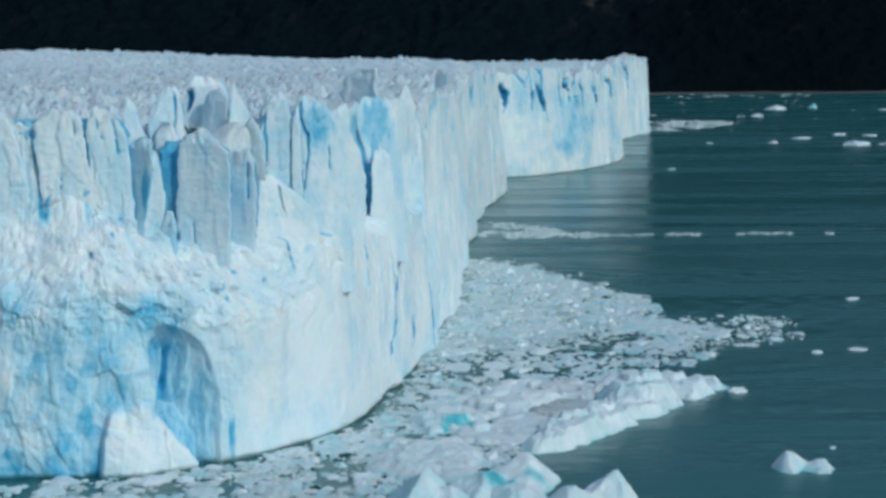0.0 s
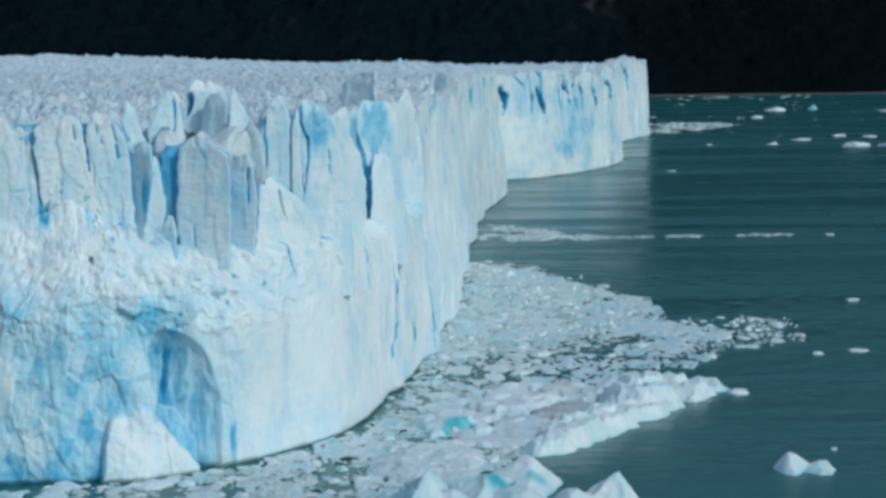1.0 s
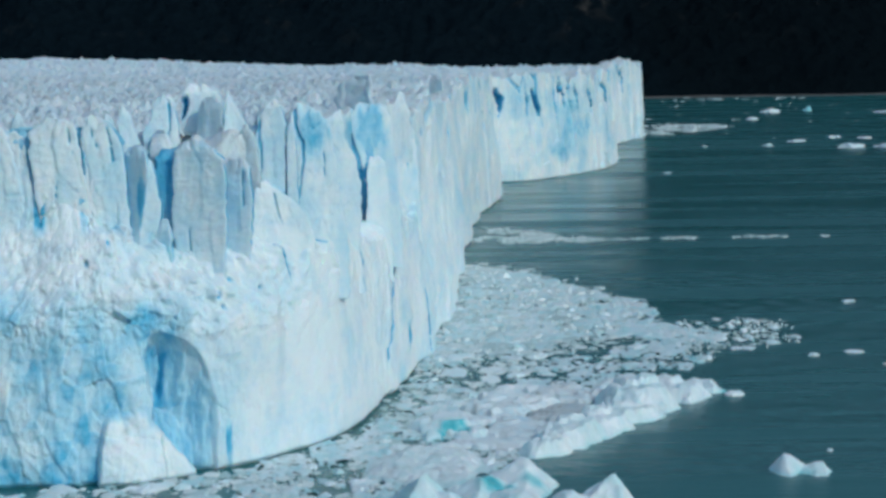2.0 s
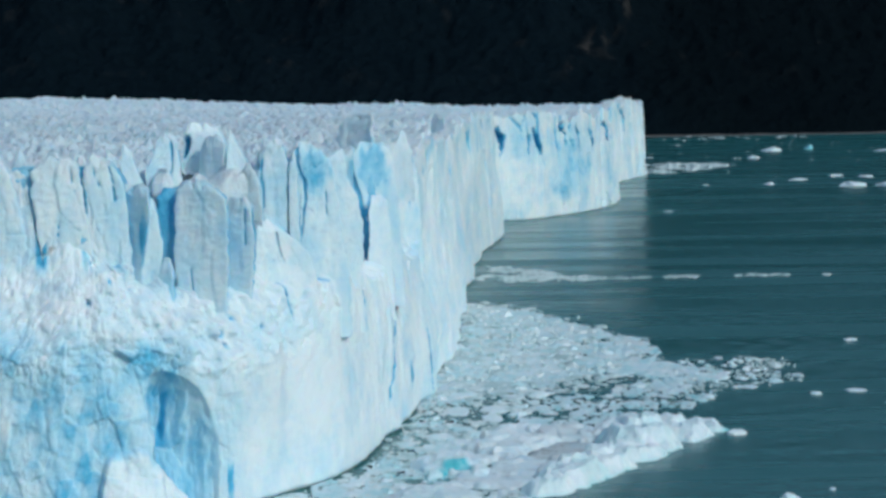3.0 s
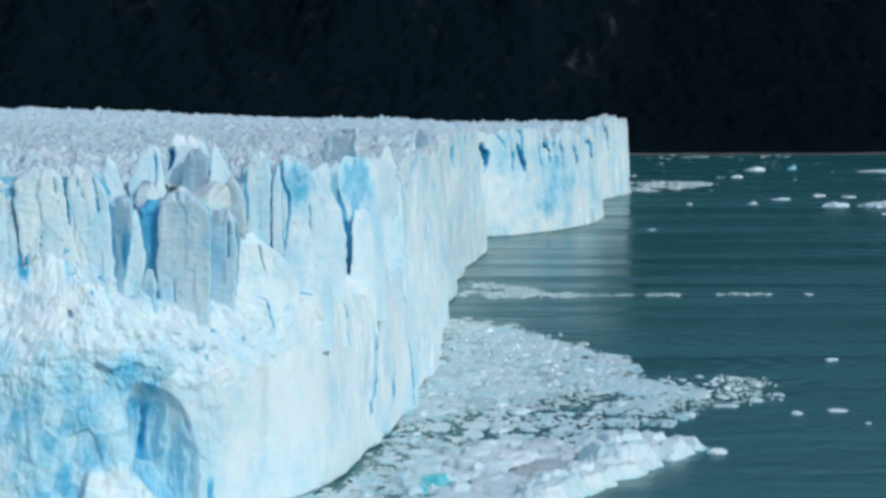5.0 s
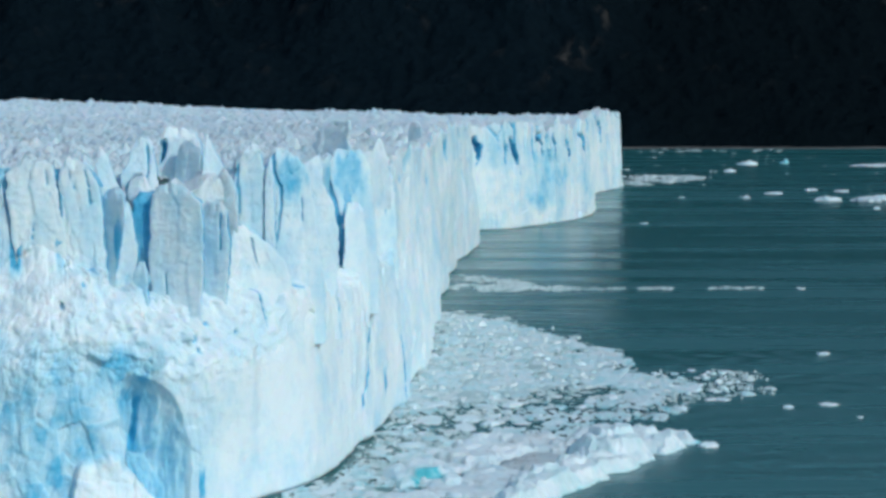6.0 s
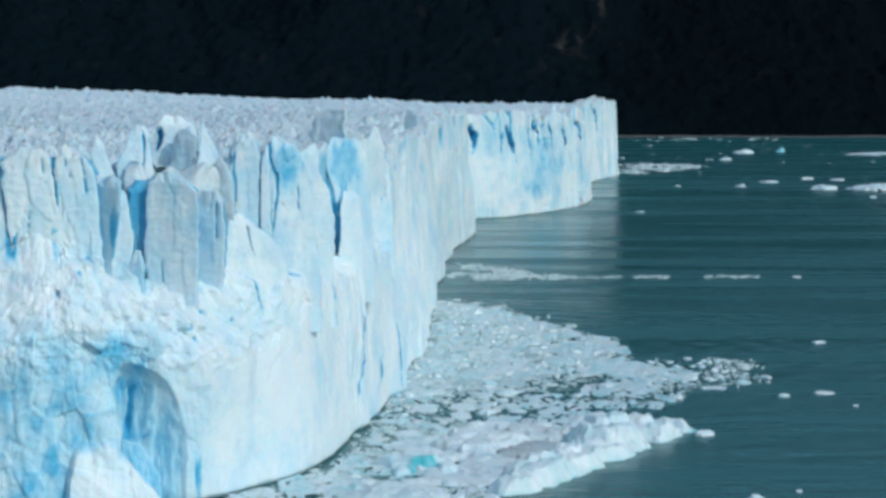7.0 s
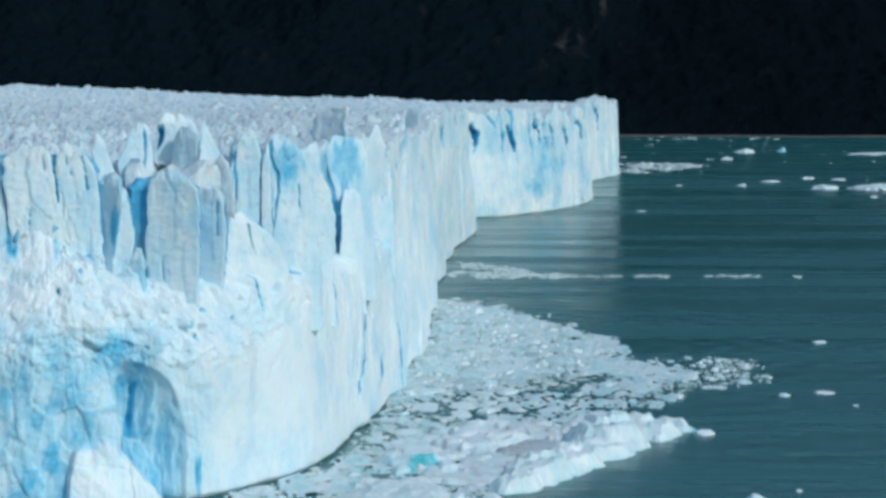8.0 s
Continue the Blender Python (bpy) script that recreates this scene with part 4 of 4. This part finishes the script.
def raft_piece(name, u0, u1, w0, w1, h, label, blue, grit_shade, seed, tilt=0.0, mat=None):
    """One block of the raft, with an uneven outline; it slopes up towards its back by tilt."""
    r = np.random.RandomState(seed)
    ring = [(0, 0), (0.33, -0.06), (0.66, 0.04), (1, 0.02), (1.04, 0.35), (0.98, 0.7), (1, 1), (0.6, 1.05), (0.3, 0.96), (0, 1), (-0.04, 0.6), (0.03, 0.3)]
    outline = [on_raft(u0 + (u1 - u0) * (a + r.uniform(-0.05, 0.05)), w0 + (w1 - w0) * (b + r.uniform(-0.06, 0.06))) for a, b in ring]
    mx, my = on_raft((u0 + u1) / 2, w0)
    return berg(name, outline, lambda x, y: h * (1 + tilt * np.clip(((x - mx) * -0.866 + (y - my) * 0.5) / (w1 - w0) - 0.5, -0.6, 0.6)), label, blue, grit_shade, 0.3, 0.5, seed, raft, mat)


raft = tagged(new("ice_raft"), "long dirty raft of ice blocks with a raised white edge", "ice raft")
for k, (u0, u1, w0, w1, h) in enumerate([(0.02, 0.17, 7.4, 21, 0.8), (0.17, 0.36, 7.6, 20, 1.1), (0.37, 0.58, 7.0, 19, 0.9), (0.14, 0.34, 21, 31, 1.2), (0.35, 0.60, 20, 31, 1.7), (0.59, 0.78, 15, 27, 1.6), (0.79, 0.92, 14, 21, 1.2), (0.60, 0.76, 28, 34, 1.4)]):
    raft_piece("plate", u0, u1, w0, w1, h, "flat plate of dirt-strewn ice", 0.0, (0.4, 0.5, 1.6, 0.3, 0.4, 0.7, 0.3, 0.2)[k], 80 + k, 0.5, DIRTY_ICE)


def crag(name, peaks, label, turn=0.0, blue=0.06, grit_shade=0.1, seed=1, parent=None, step=0.24, chips=1.0):
    """Broken ice of flat faces that meet in sharp edges. peaks: place, height, how far it runs out to -x, +x, -y, +y, and the height at which its top is cut off.
    turn: degrees from which the runs are turned."""
    q = np.array(peaks, float)
    centre = q[:, :2].mean(0)
    reach = np.max(np.abs(q[:, :2] - centre)) + q[:, 3:7].max() + 1
    X, Y = np.meshgrid(np.arange(centre[0] - reach, centre[0] + reach, step), np.arange(centre[1] - reach, centre[1] + reach, step))
    wx, wy = X + 0.45 * fbm(X / 2.2, Y / 2.2, 3, seed), Y + 0.45 * fbm(X / 2.2, Y / 2.2, 3, seed + 50)
    c, s_ = math.cos(radians(turn)), math.sin(radians(turn))
    r = np.random.RandomState(seed)
    Z = np.full(X.shape, -2.0)
    for px, py, h, x0, x1, y0, y1, cut in q:
        a, b = (wx - px) * c + (wy - py) * s_, -(wx - px) * s_ + (wy - py) * c
        far = np.maximum(np.maximum(-a / x0, a / x1), np.maximum(-b / y0, b / y1))
        for sa, ra in ((-1, x0), (1, x1)):
            for sb, rb in ((-1, y0), (1, y1)):
                far = np.maximum(far, (sa * a / ra * r.uniform(0.5, 1.1) + sb * b / rb * r.uniform(0.5, 1.1)) / r.uniform(0.9, 1.3))
        tilt = r.uniform(-0.12, 0.12, 2)
        Z = np.maximum(Z, np.minimum(h * (1 - far), cut + tilt[0] * a + tilt[1] * b))
    l, j, o = cells(wx / 1.9, wy / 2.6, seed + 5)
    l2, j2, o2 = cells(wx / 0.7, wy / 0.9, seed + 9)
    Z = Z + chips * (0.17 * l + 0.07 * l2 + 0.10 * fbm(X / 1.2, Y / 1.6, 3, seed + 7, 0.6) - 0.25 * (1 - smooth(0, 0.07, j)) * smooth(0.5, 0.8, o)) * smooth(-0.1, 0.6, Z)
    tint = (blue(X, Y, Z) if callable(blue) else blue + 0 * X) + 0.10 * fbm(X / 3, Y / 3, 3, seed + 3) + 0.10 * smooth(0.7, 1.0, o) + 0.22 * smooth(0.6, 0.1, Z)
    P = np.stack([X - centre[0], Y - centre[1], np.maximum(Z, -0.7)], -1)
    ob = new(name, grid_mesh(name, P, FLOE_ICE, np.clip(tint, 0, 1), grit_shade + 0 * X, Z > -0.7))
    ob.location = (centre[0], centre[1], 0)
    if parent:
        ob.parent = parent
        return tagged(ob, label)
    return tagged(ob, label, "iceberg")


# the raft's raised edge: along it, in from it, half-length, half-width, height
for k, (u, w, length, wide, cut, label) in enumerate([
    (0.07, 2.6, 5.4, 3.4, 2.0, "crumbling white ice block"), (0.20, 3.4, 6.6, 4.4, 2.9, "crumbling white ice block"), (0.36, 3.6, 6.4, 4.4, 2.6, "crumbling white ice block"),
    (0.50, 3.2, 5.4, 4.2, 2.0, "crumbling white ice block"), (0.68, 7.0, 7.6, 7.4, 3.6, "tilted white ice block"), (0.84, 6.0, 6.2, 6.2, 2.3, "tilted white ice block"), (0.95, 4.0, 4.2, 4.6, 1.1, "low white toe of ice")]):
    crag("ridge_block", [(*on_raft(u, w), 2.6 * cut, length, length, wide, 1.2 * wide, cut), (*on_raft(u + 0.03, w + 0.3 * wide), 3.2 * cut, 0.6 * length, 0.5 * length, 0.7 * wide, 0.8 * wide, 1.3 * cut)], label, 60.1, (0.02, 0.04, 0.02, 0.05, 0.07, 0.03, 0.05)[k], 0.0, 870 + k, raft, chips=1.5)

crag("iceberg", [(-6.5, 286, 3.4, 9, 8, 14, 17, 1.5), (-3.0, 291, 3.0, 6, 5, 9, 12, 1.7)], "low grey-white iceberg slab among brash ice", 0, 0.02, 0.5, 881)
crag("iceberg", [(-6.5, 260.6, 5.0, 4.6, 4.2, 6, 6, 9.0), (-3.4, 258.5, 3.0, 4, 4, 5, 5, 2.6)], "pointed pale blue iceberg with smooth sides", 8, 0.22, 0.0, 883, chips=0.4)
crag("iceberg", [(7.3, 273.5, 4.6, 7.5, 4.6, 11, 6, 4.1), (1.2, 266, 3.6, 6, 5, 6, 6, 2.9), (5.0, 262, 2.6, 6, 6, 5, 7, 1.9)], "sculpted blue and white iceberg with a hollowed flank", -12,
     lambda x, y, z: 0.07 + 0.5 * smooth(1.2, 0.5, np.hypot((x - 3.2) / 3.2, (y - 265.5) / 2.6)) + 0.4 * smooth(1.2, 0.5, np.hypot((x - 8.0) / 2.0, (y - 268.5) / 1.6)), 0.0, 885, chips=0.7)
crag("iceberg", [(18.4, 258.6, 5.0, 6.5, 3.4, 4.5, 5.5, 9.0), (12.4, 256.5, 3.6, 4.5, 6, 5, 5, 3.0)], "sharp pointed pale iceberg rising from open water", 4, 0.12, 0.0, 887, chips=0.4)
crag("iceberg", [(44.8, 281.0, 2.9, 2.6, 3.6, 4, 4, 2.3), (48.9, 280.4, 1.8, 3, 1.9, 3.5, 3.5, 1.4)], "small lumpy white iceberg adrift in open water", 0, 0.08, 0.0, 889, chips=0.7)
crag("iceberg", [(-3.6, 313.5, 5.0, 4.2, 4.6, 2.4, 5, 2.3), (0.6, 310.5, 3.0, 2.4, 2.4, 6, 5, 1.5), (-6.2, 309.5, 2.6, 1.8, 1.6, 6, 4, 1.2)], "teal blue iceberg with a scooped hollow", -8,
     lambda x, y, z: 0.08 + 0.55 * smooth(1.2, 0.7, np.hypot((x + 3.0) / 3.0, (y - 310.2) / 3.2)), 0.0, 891, chips=0.5)


def oval(cx, cy, rx, ry, n=9, seed=1):
    r = np.random.RandomState(seed)
    return [(cx + rx * q * math.cos(a), cy + ry * q * math.sin(a)) for a, q in zip(np.linspace(0, 2 * math.pi, n, endpoint=False), r.uniform(0.75, 1.1, n))]


# bergs far out on the lake: x, y, half-width, height
for k, (x, y, r, h, blue, label) in enumerate([
    (284, 1885, 10.1, 5.6, 0.05, "white iceberg with a dirty end far out"), (324, 1919, 6.0, 5.2, 0.5, "small turquoise iceberg far out on the lake"),
    (241, 1704, 5.8, 3.2, 0.05, "small white iceberg far out on the lake"), (259, 1195, 16.9, 5.4, 0.05, "broad white iceberg on the open lake"),
    (229, 1202, 8.3, 4.2, 0.06, "rounded white iceberg on the open lake"), (396, 1836, 27.0, 2.8, 0.05, "long low white iceberg far out"),
    (211, 1290, 6.7, 1.8, 0.06, "flat white ice piece on the lake"), (185, 1237, 4.5, 1.7, 0.06, "flat white ice piece on the lake"), (97, 979, 3.0, 0.8, 0.2, "low ice piece near the ice front")]):
    berg("iceberg", oval(x, y, r, 1.1 * r, 11, k), lambda a, b, x=x, y=y, r=r, h=h: 0.15 * h + cone(a, b, x + 0.25 * r, y, 1.1 * r, 1.3 * r, 0.5 * h, 0.8), label, blue, 0.2, max(0.5, r / 14), 0.8, 40 + k)

# ---- floes and brash ----
PACK = [(-1.4, 565), (10.4, 553), (18.4, 536), (30.6, 498), (41.6, 477), (41, 440), (52, 425), (47, 392), (43, 374), (34, 352), (14, 340), (8, 330), (8.5, 300), (5, 285), (6, 262), (-12, 248), (-70, 250), (-70, 272),
        (-51, 276), (-34, 286), (-26, 298), (-20, 309), (-14, 340), (-9.5, 381), (-5, 446), (-1.5, 512), (0.5, 545)]
UPPER = [(-1, 562), (10, 551), (18, 534), (30, 497), (38, 470), (30, 420), (5, 395), (-9, 388), (-5, 446), (-1.5, 512)]
LOWER = [(-72, 250), (-72, 274), (-51, 276), (-34, 286), (-26, 298), (-20, 309), (-14, 340), (-8, 396), (14, 396), (10, 372), (8, 330), (9, 300), (0, 285), (-12, 268), (-14, 248)]
TAIL = [(40, 436), (57, 445), (70, 436), (67, 410), (52, 392), (41, 396)]
rng = np.random.RandomState(21)
POOL = [floe_mesh("ice_floe", 1.0, 1.0, 0.40 if k % 3 else 0.6, 12, 100 + k, 0.15 + 0.35 * rng.rand(), 0.02 + 0.26 * rng.rand() ** 3, 0.35 * rng.rand()) for k in range(26)]
taken = []


def free(x, y, r, slack=0.82):
    if any(math.hypot(x - a, (y - b) / 1.6) < slack * (r + c) for a, b, c in taken):
        return False
    return not (inside(RAFT, x, y) or math.hypot((x + 2.7) / 5, (y - 311) / 8) < 1 or math.hypot((x + 6.5) / 7.5, (y - 280) / 13) < 1 or math.hypot((x - 1) / 12, (y - 264) / 10) < 1)


def scatter(area, count, small, large, seed, group, pool=None):
    r = np.random.RandomState(seed)
    p = np.array(area)
    made = 0
    for k in range(count * 40):
        x, y = r.uniform(p[:, 0].min(), p[:, 0].max()), r.uniform(p[:, 1].min(), p[:, 1].max())
        size = small + (large - small) * r.rand() ** 2.2 * (1 - 0.6 * made / count)
        if not inside(area, x, y) or not free(x, y, size):
            continue
        taken.append((x, y, size))
        pick = pool or POOL
        ob = new("ice_floe", pick[r.randint(len(pick))])
        ob.matrix_world = Matrix.Translation((x, y, 0)) @ Euler((radians(r.uniform(-4, 4)), radians(r.uniform(-4, 4)), r.uniform(-0.5, 0.5))).to_matrix().to_4x4() @ Matrix.Diagonal((size, size * r.uniform(1.1, 1.9), size * r.uniform(0.5, 0.9) if pool else r.uniform(0.4, 1.1), 1))
        tagged(ob, "small white ice floe drifting among broken ice", "ice floe", group)
        made += 1
        if made >= count:
            break


def chunk_mesh(seed):
    """A broken block of unit size, cut by random planes."""
    r = np.random.RandomState(seed)
    bm = bmesh.new()
    bmesh.ops.create_icosphere(bm, subdivisions=3, radius=1.0)
    cuts = []
    for k in range(11):
        n = Vector((r.normal(), r.normal(), 0.2 + abs(r.normal()) * 0.8)).normalized()
        cuts.append((n, r.uniform(0.45, 0.85)))
    for v in bm.verts:
        for n, d in cuts:
            over = v.co.dot(n) - d
            if over > 0:
                v.co -= over * n
        v.co.z *= 0.75
    me = bpy.data.meshes.new("ice_floe")
    bm.to_mesh(me)
    bm.free()
    for key, value in (("blue", 0.02 + 0.3 * r.rand() ** 3), ("grit_shade", 0.15 * r.rand())):
        at = me.attributes.new(key, "FLOAT", "POINT")
        at.data.foreach_set("value", np.full(len(me.vertices), value, np.float32))
    me.materials.append(FLOE_ICE)
    return me


CHUNKS = [chunk_mesh(930 + k) for k in range(12)]
scatter(UPPER, 76, 0.6, 2.3, 35, "broken blocks among the floes", CHUNKS)
scatter(LOWER, 50, 0.6, 2.4, 37, "broken blocks among the floes", CHUNKS)
scatter(TAIL, 16, 0.6, 1.6, 39, "floes trailing off the pack", CHUNKS)
scatter(UPPER, 45, 1.0, 3.6, 30, "floes packed along the ice front")
scatter(LOWER, 50, 1.2, 5.2, 29, "floes packed along the ice front")
scatter(PACK, 24, 1.0, 5.0, 31, "floes packed along the ice front")
scatter(TAIL, 34, 0.7, 2.4, 33, "floes trailing off the pack")
for x, y, r, h in [(75.5, 392, 2.1, 1.0), (89.3, 471, 1.6, 1.0), (67, 389, 1.2, 1.3), (78.5, 376, 0.6, 0.7), (53.3, 295, 0.5, 0.7), (45.6, 345, 1.9, 1.6), (146, 1237, 2.1, 2.4), (239, 1107, 2.2, 2.2), (262, 1322, 5.6, 3), (244, 1338, 4.7, 3)]:
    ob = new("ice_floe", POOL[rng.randint(len(POOL))])
    ob.matrix_world = Matrix.Translation((x, y, 0)) @ Matrix.Diagonal((r, 1.3 * r, 0.55 * h, 1))
    tagged(ob, "lone white ice floe on open water", "ice floe", "floes adrift on the lake")


def brash(name, places, label):
    """Countless small fragments, joined."""
    V, F, B, G = [], [], [], []
    r = np.random.RandomState(len(places))
    for x, y, size, tall in places:
        n, base = 6, len(V)
        a = np.linspace(0, 2 * np.pi, n, endpoint=False) + r.rand()
        q = r.uniform(0.65, 1.15, n)
        stretch = r.uniform(1.0, 2.0)
        for ring, z in ((1.0, -0.06), (0.92, tall * 0.7), (0.5, tall)):
            for i in range(n):
                V.append((x + size * ring * q[i] * math.cos(a[i]), y + stretch * size * ring * q[i] * math.sin(a[i]), z + (0.25 * tall * r.rand() if z > 0 else 0)))
        for k in range(2):
            for i in range(n):
                j = (i + 1) % n
                F.append((base + k * n + i, base + k * n + j, base + (k + 1) * n + j, base + (k + 1) * n + i))
        F.append(tuple(base + 2 * n + i for i in range(n)))
        B += [0.05 + 0.3 * r.rand() ** 2] * (3 * n)
        G += [0.1 + 0.7 * r.rand()] * (3 * n)
    me = bpy.data.meshes.new(name)
    me.from_pydata(V, [], F)
    for key, values in (("blue", B), ("grit_shade", G)):
        at = me.attributes.new(key, "FLOAT", "POINT")
        at.data.foreach_set("value", np.array(values, np.float32))
    me.materials.append(SLUSH)
    return tagged(new(name, me), label, "brash ice", kind="stuff")


def sprinkle(area, count, small, large, tall, seed, gaps=-0.35, fringe=0.8):
    r = np.random.RandomState(seed)
    p = np.array(area, float)
    x, y = r.uniform(p[:, 0].min(), p[:, 0].max(), count * 3), r.uniform(p[:, 1].min(), p[:, 1].max(), count * 3)
    ok = inside(area, x, y) & (fbm(x / 7, y / 14, 3, seed) > gaps)
    x, y = x[ok][:count], y[ok][:count]
    x, y = x + fringe * r.normal(size=len(x)), y + 2.5 * fringe * r.normal(size=len(x))
    clear = x > np.interp(y, LINE[190:1400, 1], LINE[190:1400, 0]) - 0.5
    x, y = x[clear], y[clear]
    off = ~inside(RAFT, x, y)
    return [(a, b, small + (large - small) * r.rand() ** 3, tall * (0.4 + 1.3 * r.rand() ** 2)) for a, b in zip(x[off], y[off])]


brash("brash_ice", sprinkle(PACK, 4200, 0.2, 1.2, 0.13, 51, -0.15) + sprinkle(LOWER, 3000, 0.25, 1.6, 0.16, 52, -0.1) + sprinkle(UPPER, 3400, 0.25, 1.8, 0.11, 53, -0.42, 2.5) + sprinkle(UPPER, 110, 1.8, 4.6, 0.22, 56, -0.1, 2.0) + sprinkle(UPPER, 700, 0.5, 1.8, 0.45, 54, -0.5, 3.0) + sprinkle(TAIL, 500, 0.2, 0.6, 0.25, 55), "dense grey-white brash ice packed against the ice front")


def slush_sheet():
    """Slush and crushed ice between the floes, with gaps of open water."""
    X, Y = np.meshgrid(np.arange(-74, 60, 0.34), np.arange(247, 566, 0.62))
    p = np.array(PACK, float)
    wx, wy = X + 2.2 * fbm(X / 6, Y / 9, 3, 301), Y + 4.0 * fbm(X / 6, Y / 9, 3, 302)
    d = np.full(X.shape, 1e9)
    for (x0, y0), (x1, y1) in zip(p, np.roll(p, -1, 0)):
        t = np.clip(((wx - x0) * (x1 - x0) + (wy - y0) * (y1 - y0)) / ((x1 - x0) ** 2 + (y1 - y0) ** 2), 0, 1)
        d = np.minimum(d, np.hypot(wx - x0 - t * (x1 - x0), (wy - y0 - t * (y1 - y0)) / 2.5))
    d = np.where(inside(p, wx, wy), d, -d)
    l, j, own = cells((X + 0.8 * fbm(X / 3, Y / 4, 2, 303)) / 2.4, (Y + 1.5 * fbm(X / 3, Y / 4, 2, 304)) / 5.0, 305)
    l2, j2, o2 = cells(X / 0.8, Y / 1.5, 306)
    cover = 0.16 + 0.60 * smooth(385, 440, Y) + 0.9 * fbm(X / 5, Y / 9, 4, 307) + 0.35 * (own - 0.5) - 0.9 * (1 - smooth(0.0, 0.10, j)) * smooth(430, 380, Y)
    cover = np.minimum(cover, 0.9 * d + 0.1)
    lump = smooth(0.55, 1.0, o2) * smooth(0.0, 0.3, j2)
    Z = -0.30 + 0.5 * smooth(-0.1, 0.35, cover) + (0.16 * l * own + 0.16 * lump + 0.05 * l2 + 0.10 * fbm(X / 1.3, Y / 2.2, 3, 308)) * smooth(0.0, 0.4, cover)
    blue = 0.20 + 0.26 * smooth(0.5, 0.0, cover) + 0.13 * smooth(0.72, 0.95, own) + 0.16 * (o2 - 0.5) - 0.22 * lump - 0.16 * smooth(0.35, 0.1, own)
    grit_shade = 0.14 + 0.45 * smooth(0.1, 0.7, fbm(X / 4, Y / 7, 3, 309)) * (1 - 0.7 * lump)
    edge = np.interp(Y, LINE[190:1400, 1], LINE[190:1400, 0])
    keep = (cover > -0.15) & ((X > edge - 1.0) | (Y < 292))
    ob = new("slush_ice", grid_mesh("slush_ice", np.stack([X, Y, Z], -1), FLOE_ICE, np.clip(blue, 0, 1), grit_shade, keep))
    tagged(ob, "crushed ice and grey slush between the floes", "slush ice", kind="stuff")


slush_sheet()
LINE_NEAR = [(3, 652), (20, 648), (49, 641), (49, 636), (30, 632), (3, 630)]
LINE_MID = [(5, 690), (24, 668), (30, 652), (10, 645)]
drift = sprinkle(LINE_NEAR, 420, 0.3, 1.8, 0.3, 57, -0.2) + sprinkle(LINE_MID, 260, 0.3, 1.6, 0.2, 59, -0.1)
r = np.random.RandomState(61)
for x0, x1, n in ((52, 58, 14), (61, 73, 30), (84, 102, 55), (112, 116, 5)):
    drift += [(r.uniform(x0, x1), 638 + r.normal() * 1.6, r.uniform(0.3, 1.0), r.uniform(0.15, 0.45)) for _ in range(n)]
brash("brash_ice", drift, "thin drifting line of white brash ice on the lake")
TONGUE = [(126, 1440), (146, 1430), (165, 1470), (207, 1540), (205, 1575), (145, 1640), (130, 1500)]
FARLAKE = [(130, 1380), (320, 1250), (380, 1500), (560, 2300), (240, 2380), (150, 1700)]
brash("brash_ice", sprinkle(TONGUE, 700, 0.8, 4.0, 0.7, 63, 0.05) + sprinkle(FARLAKE, 80, 0.5, 3.0, 0.6, 65, 0.2) + [(r.uniform(225, 420), 2400 + r.normal() * 40, r.uniform(1.5, 5), 0.6) for _ in range(22)],
      "scattered brash ice far out below the mountainside")
